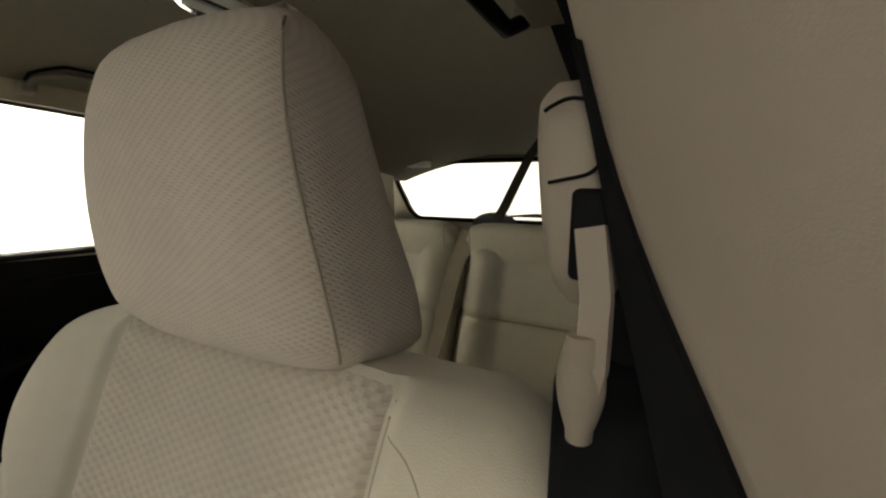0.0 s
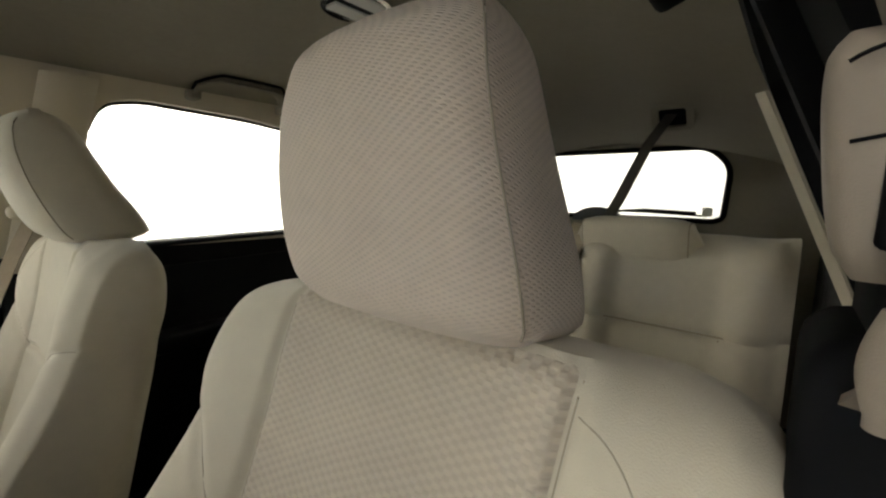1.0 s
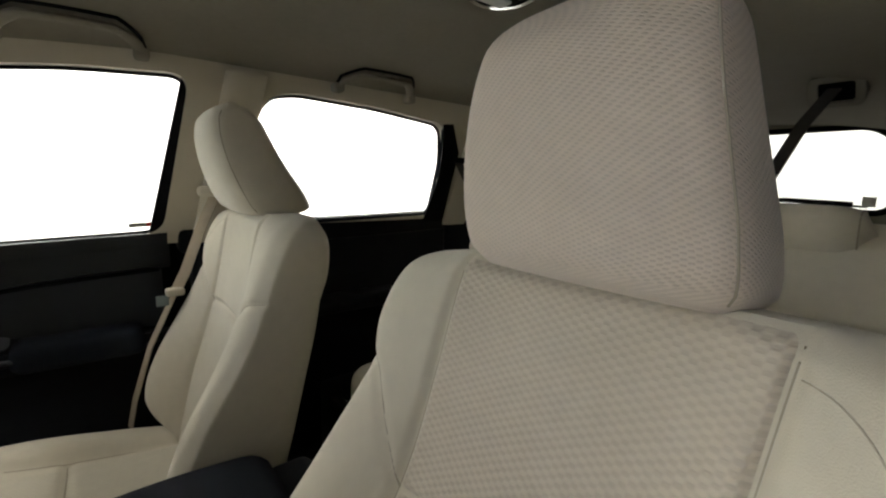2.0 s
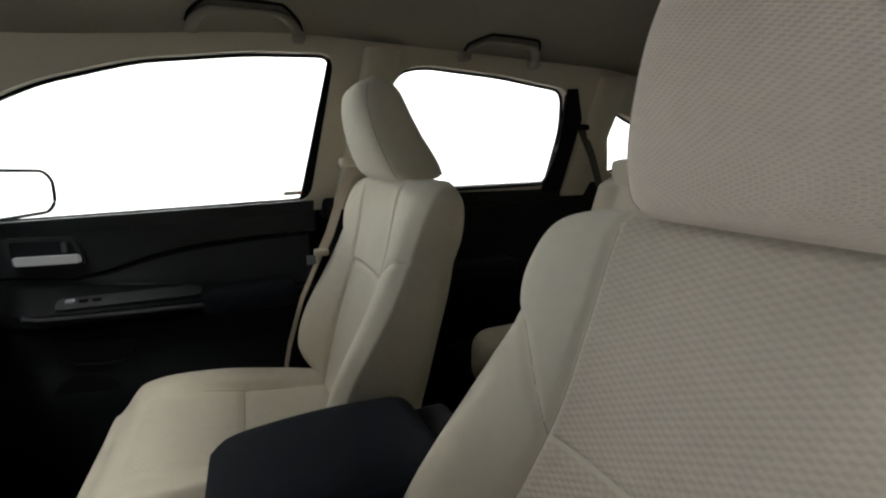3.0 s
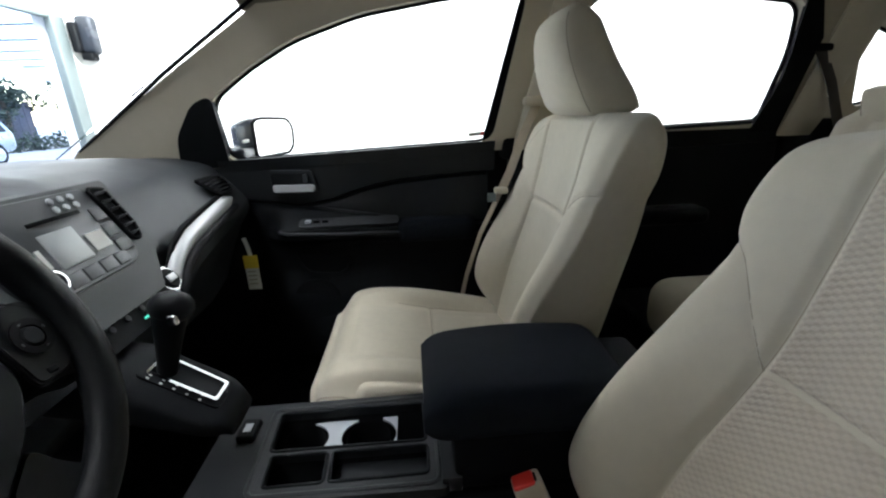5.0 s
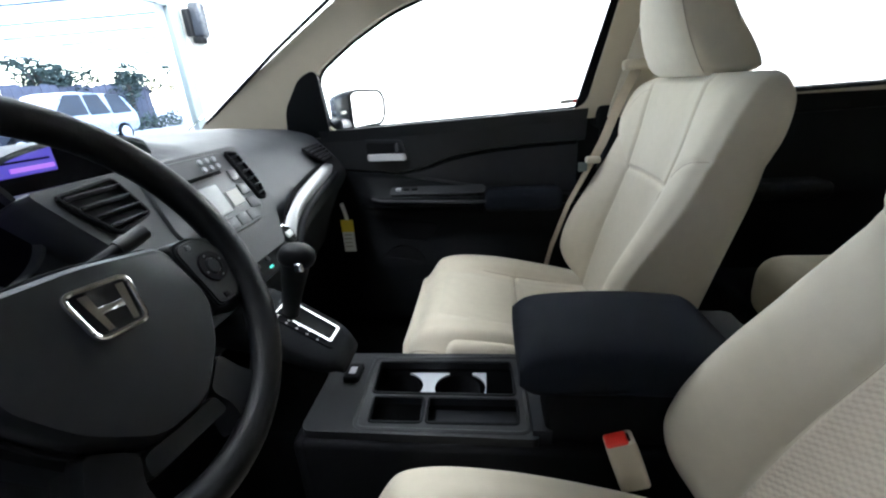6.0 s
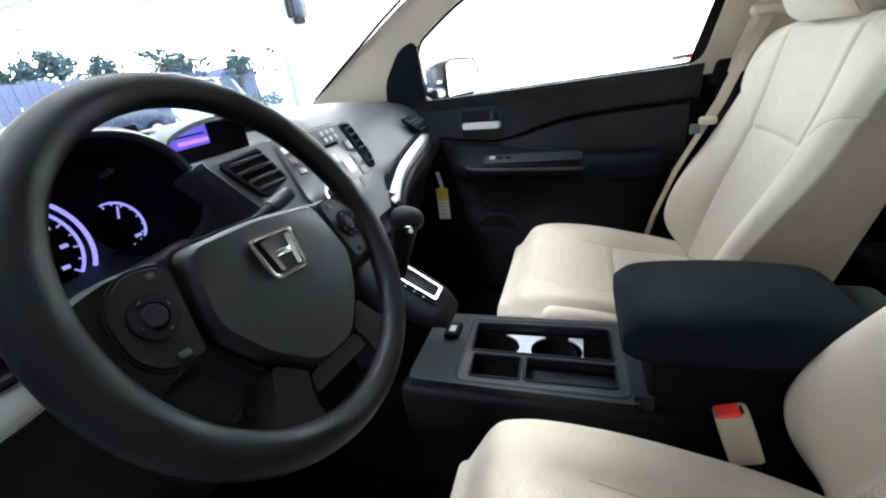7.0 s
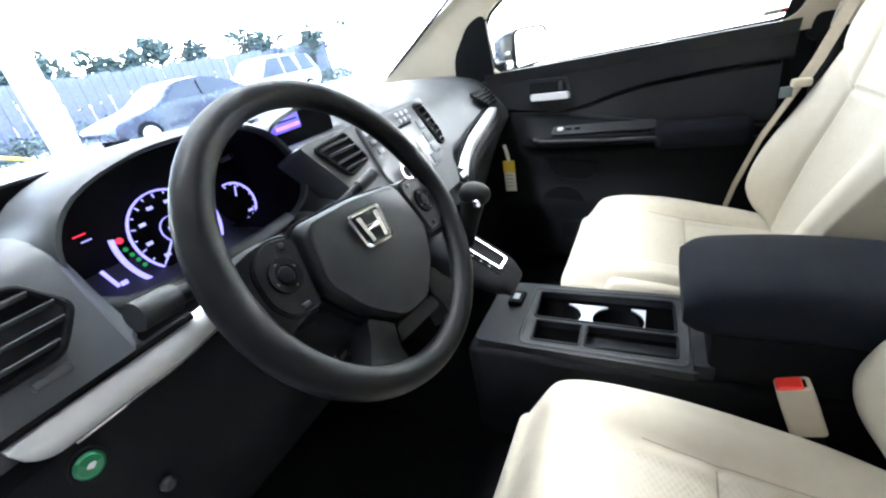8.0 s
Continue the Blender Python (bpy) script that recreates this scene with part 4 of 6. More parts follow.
# ---- outside mirror on the passenger side ----
mirror = thing("door_mirror", (-0.92, -0.60, 1.08), "dark door mirror housing with bright mirror glass", "door mirror")
ma, mb = Vector((-0.868, -0.622, 0)), Vector((-1.048, -0.545, 0))
md = (mb - ma).normalized()
mn = Vector((-md.y, md.x, 0))
if mn.y < 0:
    mn = -mn
MM = Matrix(((md.x, 0, mn.x, ma.x), (md.y, 0, mn.y, ma.y), (0, 1, 0, 0), (0, 0, 0, 1)))
face_o = rounded([(0.0, 1.072), (0.0, 1.185), (0.03, 1.198), (0.17, 1.193), (0.196, 1.165), (0.192, 1.10), (0.165, 1.075)], 0.02)
part("mirror_glass", moved(prism(face_o, 0.004), MM), MIRROR, mirror)
rings = []
for d, k in ((0.006, 1.03), (-0.02, 1.05), (-0.06, 0.98), (-0.10, 0.80), (-0.125, 0.5)):
    rings.append([MM @ Vector((0.098 + (a - 0.098) * k - 0.1 * (0.006 - d), 1.135 + (b - 1.135) * k, d)) for a, b in face_o])
part("housing", loft(rings[::-1][:4] + [[MM @ Vector((0.098 + (a - 0.098) * 1.03, 1.135 + (b - 1.135) * 1.03, -0.002)) for a, b in face_o]]), BODYPAINT, mirror)
part("glass_rim", tube([MM @ Vector((a, b, 0.004)) for a, b in face_o + face_o[:1]], 0.0045, 8, caps=False), RUBBER, mirror)
part("mirror_foot", block((-0.90, -0.70, 1.055), (-0.755, -0.62, 1.115), 0.02), BODYPAINT, mirror)
part("indicator", block((-0.845, -0.635, 1.125), (-0.80, -0.628, 1.135), 0.003), PAPER, mirror)

# ---- passenger seat belt ----
pbelt = thing("seat_belt", (-0.62, 0.2, 0.9), "tan seat belt with tongue beside the passenger seat", "seat belt")
part("webbing", ribbon([(-0.645, 0.262, 1.225), (-0.640, 0.215, 1.12), (-0.625, 0.175, 1.02), (-0.612, 0.150, 0.975)], (0.5, 1, 0), 0.025, 0.0025), BELT, pbelt)
part("lower_webbing", ribbon([(-0.612, 0.148, 0.972), (-0.630, 0.09, 0.84), (-0.655, 0.05, 0.70), (-0.67, 0.035, 0.62)], (0.9, 0.35, 0), 0.021, 0.0025), BELT, pbelt)
part("guide_loop", joined(block((-0.655, 0.215, 1.205), (-0.620, 0.29, 1.232), 0.010), block((-0.67, 0.24, 1.225), (-0.64, 0.27, 1.26), 0.01)), TRIM, pbelt)
part("tongue", block((-0.622, 0.128, 0.965), (-0.596, 0.168, 0.984), 0.006, 3), TRIM, pbelt)
part("tongue_plate", block((-0.612, 0.108, 0.942), (-0.606, 0.134, 0.968), 0.002), STEEL, pbelt)
solo("door_seal", block((-0.82, 0.125, 0.40), (-0.772, 0.225, 1.112), 0.006), RUBBER, "black rubber seal between the door and its pillar", "seal", kind="structure")
solo("pillar_lower", block((-0.80, 0.20, 0.38), (-0.69, 0.33, 1.085), 0.03), BLACK, "black lower door pillar trim", "pillar trim", kind="structure")
solo("pillar_upper", loft([[at_side(0.205 + 0.17 * (z - 1.08) + a, z, b) for a, b in ((0.0, 0.0), (0.0, 0.05), (0.02, 0.065), (0.075, 0.065), (0.092, 0.05), (0.096, 0.0))] for z in (1.08 + 0.42 * k / 12 for k in range(13))]), TRIM, "beige upper door pillar trim", "pillar trim", kind="structure")

# rear side belts and pillar trim on the passenger side
rbelt = thing("seat_belt", (-0.62, 1.1, 1.2), "dark grey rear seat belt from the side pillar", "seat belt")
part("webbing", ribbon([(-0.61, 1.045, 1.335), (-0.615, 1.085, 1.28), (-0.62, 1.115, 1.24), (-0.62, 1.16, 1.14), (-0.615, 1.21, 1.03)], (0, 1, 0.4), 0.03, 0.003), BROWNBELT, rbelt)
part("guide_loop", block((-0.625, 1.025, 1.325), (-0.60, 1.08, 1.345), 0.006), RUBBER, rbelt)
solo("pillar_rear", loft([[at_side(1.06 + 0.02 * (z - 1.1) + a, z, b) for a, b in ((0.0, 0.0), (0.0, 0.045), (0.02, 0.06), (0.10, 0.06), (0.13, 0.04), (0.13, 0.0))] for z in (1.09 + 0.40 * k / 12 for k in range(13))]), TRIM, "beige rear pillar trim", "pillar trim", kind="structure")
solo("pillar_rear", flip(loft([[at_side(1.055 - 0.10 * (1.48 - z) + a, z, b) for a, b in ((0.0, 0.0), (0.0, 0.045), (0.015, 0.06), (0.05, 0.06), (0.07, 0.04), (0.07, 0.0))] for z in (1.10 + 0.36 * k / 12 for k in range(13))])), TRIM, "beige rear pillar trim beside the bench", "pillar trim", kind="structure")

# ---- headliner fittings ----
dome = thing("dome_light", (0.0, 0.625, 1.60), "round chrome-rimmed reading light in the headliner", "dome light")
DM = Matrix.Translation((0.0, 0.625, 1.602)) @ Matrix.Rotation(radians(180), 4, "X")
part("rim", moved(ring_shape(0.062, 0.01, 0.012), DM), CHROME, dome)
part("housing", moved(disc(0.055, 0.008, 32), DM), BLACK, dome)
for sx in (-1, 1):
    part("lens", moved(block((sx * 0.010, -0.038, 0.006), (sx * 0.042, 0.038, 0.013), 0.004), DM), PAPER, dome)


def under_roof(p, drop):
    """The point itself, or where it comes to lie against the headliner."""
    x, y, z = p
    over = z - (roof_z(x, y) - drop)
    return (x + over, y, roof_z(x + over, y) - drop) if over > 0 else p


def handle(y0, y1, z, name_label):
    """A folded assist grip over a side window, lying against the headliner."""
    g = thing("assist_handle", at_side((y0 + y1) / 2, z, 0.06), name_label, "grab handle", "assist handles")
    pts, gap = [], []
    for k in range(25):
        t = k / 24
        y = y0 + (y1 - y0) * t
        rise = 0.050 * min(1, 5 * min(t, 1 - t)) ** 0.6
        pts.append(under_roof(at_side(y, z + rise, 0.068 + 0.008 * math.sin(math.pi * t)), 0.012))
        gap.append(under_roof(at_side(y0 - 0.010 + (y1 - y0 + 0.020) * t, z + 0.004 + rise * 1.3, 0.068 + 0.010 * math.sin(math.pi * t)), 0.002))
    part("grip", tube(pts, 0.009, 12, (0.012, 0.007)), SHADED_LINER, g)
    # dark bar standing in for the shadow line round the recessed grip
    part("recess_shadow", tube(gap, 0.0035, 8), RUBBER, g)
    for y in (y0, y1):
        part("mount", block(*[tuple(Vector(at_side(y, z, 0.062)) + Vector(d)) for d in ((-0.02, -0.014, -0.010), (0.018, 0.014, 0.014))], 0.007, 3), SHADED_LINER, g)


handle(-0.10, 0.115, 1.500, "beige folded assist handle above the front window")
handle(0.545, 0.775, 1.498, "beige folded assist handle above the rear window")
visor = thing("sun_visor", (-0.42, -0.30, 1.52), "beige padded sun visor folded to the headliner", "sun visor")
part("board", block((-0.60, -0.42, 1.506), (-0.20, -0.22, 1.524), 0.008, 3, Matrix.Translation((0, 0, 0.09)) @ Matrix.Rotation(radians(12), 4, "Y")), TRIM, visor)
part("pivot", tube([(-0.60, -0.43, 1.49), (-0.2, -0.43, 1.56)], 0.006), TRIM, visor)
anchor = thing("roof_belt_anchor", (0.31, 1.53, 1.54), "recessed belt outlet in the rear headliner", "belt anchor")
AM = Matrix.Translation((0.322, 1.50, roof_z(0.325, 1.5) - 0.018)) @ Matrix.Rotation(radians(128), 4, "X")
part("bezel", moved(prism(rounded([(-0.055, -0.042), (0.055, -0.042), (0.055, 0.042), (-0.055, 0.042)], 0.02), 0.040, None, (rounded([(-0.036, -0.030), (0.036, -0.030), (0.036, 0.026), (-0.036, 0.026)], 0.010),)), AM @ Matrix.Translation((0, 0, -0.028))), SHADED_LINER, anchor)
part("slot", moved(block((-0.042, -0.034, -0.026), (0.042, 0.030, 0.002), 0.002), AM), RUBBER, anchor)
cbelt = thing("seat_belt", (0.3, 1.4, 1.35), "dark brown belt from the roof to the rear bench", "seat belt")
part("webbing", ribbon([(0.318, 1.494, 1.512), (0.285, 1.41, 1.42), (0.25, 1.31, 1.27), (0.225, 1.255, 1.19)], (1, 0.2, 0.3), 0.030, 0.003), BROWNBELT, cbelt)
part("lower_webbing", ribbon([(0.20, 1.19, 1.205), (0.185, 1.135, 1.12), (0.165, 1.08, 0.95), (0.15, 1.02, 0.80)], (1, 0, 0), 0.05, 0.003), BELT, cbelt)
grip2 = thing("coat_hook", (0.52, 0.62, 1.52), "dark folded grip over the rear side window", "grab handle")
part("grip", tube([(0.49, 0.50, 1.515), (0.485, 0.53, 1.49), (0.485, 0.66, 1.488), (0.492, 0.70, 1.51)], 0.010, 10), RUBBER, grip2)
part("mount", block((0.48, 0.485, 1.505), (0.52, 0.52, 1.535), 0.006), SHADED_LINER, grip2)
part("mount", block((0.48, 0.685, 1.505), (0.52, 0.72, 1.535), 0.006), SHADED_LINER, grip2)
cargo = thing("cargo_light", (-0.42, 1.92, 1.48), "small white cargo light by the tailgate", "light")
part("lens", block((-0.49, 1.90, roof_z(-0.42, 1.92) - 0.016), (-0.37, 1.95, roof_z(-0.42, 1.92) + 0.012), 0.005), PAPER, cargo)

# tailgate furniture seen through the cabin
wiper = thing("rear_wiper", (HX + 0.1, 2.14, 1.2), "black rear wiper with its motor cover", "wiper")
part("motor_cover", loft([[(HX + 0.02 + 0.12 * s * math.cos(q), 2.09 - 0.02 * s, 1.165 + 0.065 * s * math.sin(q)) for q in (math.pi * k / 16 for k in range(17))] for s in (1.0, 0.9, 0.6)]), SOFT, wiper)
part("arm", tube([(HX + 0.02, 2.15, 1.205), (HX + 0.2, 2.15, 1.222), (HX + 0.40, 2.15, 1.215)], 0.006, 8), RUBBER, wiper)
part("blade", tube([(HX - 0.05, 2.155, 1.21), (HX + 0.2, 2.155, 1.212), (HX + 0.44, 2.155, 1.204)], 0.004, 8), RUBBER, wiper)
solo("window_sticker", block((HX + 0.43, 2.095, 1.205), (HX + 0.465, 2.097, 1.24), 0), PAPER, "small square label inside the rear window", "sticker")

# ---- steering wheel ----
WC, WTILT = Vector((0.3823, -0.448, 1.0512)), 28
WM = Matrix.Translation(WC) @ Matrix.Rotation(radians(WTILT - 90), 4, "X") @ Matrix.Rotation(radians(180), 4, "Z")
wheel = thing("steering_wheel", tuple(WC), "black three-spoke steering wheel with a silver badge", "steering wheel")
rings = []
for k in range(73):
    q = 2 * math.pi * k / 72
    fat = 0.0165 + 0.0015 * math.cos(2 * q)
    rings.append([WM @ Vector(((0.1675 + fat * math.cos(a)) * math.cos(q), (0.1675 + fat * math.cos(a)) * math.sin(q), 0.0150 * math.sin(a))) for a in (2 * math.pi * j / 18 for j in range(18))])
part("rim", loft(rings, caps=False), LEATHER, wheel)


HM = WM @ Matrix.Translation((0.006, -0.002, 0.010)) @ Matrix.Rotation(radians(-7), 4, "Z")
COVER = rounded([(-0.082, 0.033), (0.0, 0.038), (0.082, 0.033), (0.096, -0.032), (0.070, -0.076), (0.026, -0.113), (-0.026, -0.113), (-0.070, -0.076), (-0.096, -0.032)], 0.015, 5)
part("cover_gap", moved(tube([(p[0] * 1.012, p[1] * 1.012, -0.020) for p in COVER + COVER[:1]], 0.0022, 6, caps=False), HM), RUBBER, wheel)
part("hub_base", moved(prism(rounded([(-0.10, 0.032), (0.10, 0.032), (0.10, -0.04), (0.055, -0.11), (-0.055, -0.11), (-0.10, -0.04)], 0.02), 0.030), HM @ Matrix.Translation((0, 0, -0.055))), BLACK, wheel)
part("airbag_cover", dished(COVER, -0.032, -0.002, HM, 8, 0.09), LEATHER, wheel)
badge_o = rounded([(-0.026, 0.019), (0.026, 0.019), (0.021, -0.020), (-0.021, -0.020)], 0.008, 4)
badge = part("badge", dished(badge_o, -0.005, 0.0005, HM @ Matrix.Translation((0, -0.004, 0)), 3, 0.05), LEATHER, wheel)
part("badge_rim", moved(tube([(x, y - 0.004, 0.001) for x, y in badge_o + badge_o[:1]], 0.0024, 8, caps=False), HM), CHROME, badge)
for sx in (-1, 1):
    part("badge_bar", moved(prism(([(sx * 0.008, -0.017), (sx * 0.013, -0.017), (sx * 0.0185, 0.013), (sx * 0.0115, 0.013)])[::sx], 0.004), HM @ Matrix.Translation((0, -0.003, 0.0))), CHROME, badge)
part("badge_bar", moved(block((-0.0135, -0.0075, 0.0), (0.0135, -0.0015, 0.0038), 0.001), HM), CHROME, badge)
for k in range(2):
    part("embossed_bar", moved(block((-0.013 + 0.002 * k, -0.062 - 0.008 * k, -0.005), (0.013 - 0.002 * k, -0.0595 - 0.008 * k, -0.0024), 0.0005), HM), LEATHER, wheel)
for sx in (-1, 1):
    pod = rounded([(sx * 0.084, 0.034), (sx * 0.130, 0.034), (sx * 0.168, 0.022), (sx * 0.170, -0.045), (sx * 0.150, -0.060), (sx * 0.125, -0.050), (sx * 0.098, -0.052), (sx * 0.094, -0.030)], 0.012, 3)
    spoke = part("spoke", dished(pod[::sx], -0.044, -0.012, HM, 4, 0.10), LEATHER, wheel)
    pad = rounded([(sx * 0.090, 0.026), (sx * 0.122, 0.030), (sx * 0.146, 0.010), (sx * 0.146, -0.026), (sx * 0.132, -0.044), (sx * 0.102, -0.046), (sx * 0.100, -0.032)], 0.012, 4)
    switch = part("switch_pad", dished(pad[::sx], -0.016, -0.0075, HM, 3, 0.05), LEATHER, wheel)
    part("pad_gap", moved(tube([(p[0], p[1], -0.0105) for p in pad + pad[:1]], 0.0016, 6, caps=False), HM), RUBBER, switch)
    CM = HM @ Matrix.Translation((sx * 0.120, -0.006, -0.0085))
    part("ring_button", moved(ring_shape(0.0165, 0.0065, 0.004, 32), CM), RUBBER, switch)
    part("centre_button", moved(disc(0.0095, 0.005, 20, None, 0.002), CM), BLACK, switch)
    for a in (20, 110, 200, 290):
        part("button_mark", moved(block((-0.0013, 0.0122, 0.003), (0.0013, 0.0136, 0.0046), 0.0003), CM @ Matrix.Rotation(radians(a), 4, "Z")), SOFT, switch)
    part("small_button", moved(block((sx * 0.112, -0.041, -0.010), (sx * 0.122, -0.035, -0.006), 0.002), HM), CONSOLE if sx < 0 else BLACK, switch)
    part("small_button", moved(block((sx * 0.103, 0.017, -0.010), (sx * 0.110, 0.023, -0.006), 0.002), HM), CONSOLE, switch)
for sx in (-1, 1):
    leg = rounded([(sx * 0.034, -0.104), (sx * 0.066, -0.078), (sx * 0.080, -0.104), (sx * 0.100, -0.126), (sx * 0.044, -0.156), (sx * 0.046, -0.128)], 0.009, 4)
    part("lower_spoke", dished(leg[::sx], -0.040, -0.010, HM, 5, 0.12), LEATHER, wheel)
part("spoke_trim", dished(rounded([(-0.040, -0.110), (0.040, -0.110), (0.044, -0.128), (-0.044, -0.128)], 0.006, 3)[::-1], -0.020, -0.011, HM, 3, 0.06), LEATHER, wheel)
part("column_shroud", loft([[WM @ Vector((a * 0.075 * math.copysign(abs(math.cos(q)) ** 0.6, math.cos(q)), a * 0.055 * math.copysign(abs(math.sin(q)) ** 0.6, math.sin(q)) - 0.01, z)) for q in (2 * math.pi * k / 28 for k in range(28))] for z, a in ((-0.05, 0.85), (-0.08, 1.0), (-0.16, 1.05), (-0.30, 1.1))]), BLACK, wheel)
stalk = thing("indicator_stalk", (0.55, -0.52, 1.06), "black indicator stalk with a grey end knob", "stalk")
part("lever", tube([(0.44, -0.535, 1.048), (0.50, -0.53, 1.056), (0.56, -0.52, 1.066)], 0.0085, 12), BLACK, stalk)
part("end_knob", tube([(0.553, -0.522, 1.065), (0.562, -0.520, 1.067), (0.582, -0.516, 1.070), (0.588, -0.515, 1.071)], 0.0125, 16), CONSOLE, stalk)
stalk2 = thing("wiper_stalk", (0.24, -0.52, 1.06), "black wiper stalk behind the wheel", "stalk")
part("lever", tube([(0.34, -0.55, 1.030), (0.29, -0.545, 1.042), (0.24, -0.535, 1.056)], 0.007, 12), BLACK, stalk2)
part("end_knob", tube([(0.255, -0.538, 1.052), (0.228, -0.533, 1.059), (0.222, -0.532, 1.061)], 0.009, 12), CONSOLE, stalk2)

# ---- dashboard ----
dash = thing("dashboard", (0, -0.9, 0.9), "dark grey moulded dashboard with silver trim", "dashboard")


def dash_ring(x):
    d = smooth_step(0.16, 0.20, x) * (1 - smooth_step(0.53, 0.57, x))
    c = smooth_step(-0.22, -0.17, x) * (1 - smooth_step(0.20, 0.26, x))
    bow = 0.12 * (1 - (x / 0.75) ** 2)
    tip = smooth_step(-0.5, -0.74, x)
    pts = [(-1.20 - bow, 1.055), (-1.0 - bow * 0.8, 1.09 + 0.03 * (1 - tip)), (-0.88, 1.098 + 0.02 * (1 - tip) - 0.05 * c), (-0.80, 1.092 + 0.015 * (1 - tip) - 0.105 * d - 0.022 * c), (-0.74, 1.078 - 0.095 * d + 0.005 * c), (-0.715, 1.066 - 0.08 * d)]
    pts += [(-0.70, 1.045 - 0.06 * d), (-0.675, 1.02 - 0.04 * d), (-0.655, 0.995 - 0.02 * d), (-0.640, 0.975), (-0.628, 0.955), (-0.625, 0.935), (-0.635, 0.915), (-0.66, 0.88), (-0.70, 0.80), (-0.74, 0.70), (-0.80, 0.62), (-1.0, 0.55), (-1.30, 0.55)]
    return [(x, y + 0.02 * c * (1 if 3 < k < 13 else 0), z) for k, (y, z) in enumerate(pts)]


part("dash_body", loft([dash_ring(-0.745 + 1.49 * k / 90) for k in range(91)]), SOFT, dash)
# hood over the instruments
HOODPROF = [(0.545, 1.02), (0.548, 1.09), (0.515, 1.138), (0.44, 1.162), (0.36, 1.165), (0.285, 1.157), (0.233, 1.126), (0.205, 1.078), (0.201, 1.045), (0.216, 1.020), (0.25, 1.004), (0.29, 0.999)]
hp = []
for k in range(49):
    t = k / 48 * (len(HOODPROF) - 1)
    i = min(int(t), len(HOODPROF) - 2)
    hp.append((curve([(j, p[0]) for j, p in enumerate(HOODPROF)], t), curve([(j, p[1]) for j, p in enumerate(HOODPROF)], t)))
mid_z = 1.03


def hood(scale, y, dz=0.0):
    return [(0.36 + (a - 0.36) * scale, y, mid_z + (b - mid_z) * scale + dz) for a, b in hp]


part("instrument_hood", loft([hood(0.985, -0.702), hood(1.0, -0.692), hood(1.03, -0.69), hood(1.06, -0.70), hood(1.08, -0.76, -0.003), hood(1.12, -0.90, -0.02), hood(1.16, -1.02, -0.05)], caps=False, closed=False), SOFT, dash)
part("hood_lining", loft([hood(0.93, -0.83), hood(0.985, -0.702)], caps=False, closed=False), RUBBER, dash)
part("bezel_lip", tube([(0.26, -0.692, 1.002), (0.35, -0.690, 0.998), (0.45, -0.690, 1.001), (0.52, -0.692, 1.012), (0.546, -0.695, 1.028)], 0.011, 12), SOFT, dash)
part("gauge_panel", block((0.165, -0.835, 0.96), (0.56, -0.815, 1.16), 0.004), RUBBER, dash)
part("cluster_floor", block((0.17, -0.82, 0.95), (0.55, -0.66, 0.985), 0.01, 3), RUBBER, dash)

# instruments
GLOWB = glow("gauge_violet_light", (0.36, 0.31, 1.0), 0.8)
GLOWW = glow("gauge_number_light", (0.5, 0.46, 1.0), 0.55)
GLOWR = glow("warning_red_light", (1.0, 0.03, 0.06), 0.7)
GLOWG = glow("warning_green_light", (0.05, 0.5, 0.12), 0.25)
cluster = thing("instrument_cluster", (0.37, -0.80, 1.04), "lit instrument cluster with violet ringed dials", "instrument cluster")


def facing(x, z, y=-0.796, tilt=14):
    return Matrix.Translation((x, y, z)) @ Matrix.Rotation(radians(180), 4, "Z") @ Matrix.Rotation(radians(90 - tilt), 4, "X")


def arc(m, r, a0, a1, w, depth, n=28):
    return loft([[m @ Vector(((r + dr) * math.cos(a), (r + dr) * math.sin(a), dz)) for dr, dz in ((0, 0), (w, 0), (w, depth), (0, depth))] for a in (radians(a0 + (a1 - a0) * k / n) for k in range(n + 1))])


def dial(x, z, r, a0, a1, marks, name):
    m = facing(x, z)
    face = part(name, moved(disc(r * 0.98, 0.003, 40), m), RUBBER, cluster)
    part("ring", arc(m, r, a0, a1, 0.0022, 0.005), GLOWB, face)
    for k in range(marks):
        a = radians(a0 + (a1 - a0) * k / (marks - 1))
        q = m @ Matrix.Rotation(a, 4, "Z")
        big = k % 2 == 0
        part("tick", moved(block((r * (0.86 if big else 0.91), -0.0008, 0.003), (r * 0.97, 0.0008, 0.0045), 0), q), GLOWW, face, smooth=0)
    return m, face


sm, sface = dial(0.382, 1.040, 0.058, 225, -45, 17, "speedometer")
for k in range(8):
    a = radians(225 - 270 * k / 7)
    part("number_bar", moved(block((0.041 * math.cos(a) - 0.0045, 0.041 * math.sin(a) - 0.0024, 0.003), (0.041 * math.cos(a) + 0.0045, 0.041 * math.sin(a) + 0.0024, 0.0042), 0), sm), GLOWW, sface, smooth=0)
part("inner_dial", moved(disc(0.018, 0.005, 28), sm), BLACK, sface)
part("inner_ring", moved(ring_shape(0.0195, 0.0010, 0.0055, 36), sm), GLOWB, sface)
part("readout", moved(block((-0.008, -0.005, 0.005), (0.008, 0.005, 0.006), 0), sm), GLOWW, sface, smooth=0)
part("needle", moved(block((-0.0012, 0.019, 0.005), (0.0012, 0.050, 0.0065), 0), sm @ Matrix.Rotation(radians(135), 4, "Z")), GLOWW, sface, smooth=0)
fm, fface = dial(0.268, 1.032, 0.034, 100, -80, 9, "fuel_dial")
part("needle", moved(block((-0.001, 0.012, 0.004), (0.001, 0.030, 0.0055), 0), fm @ Matrix.Rotation(radians(-25), 4, "Z")), GLOWW, fface, smooth=0)
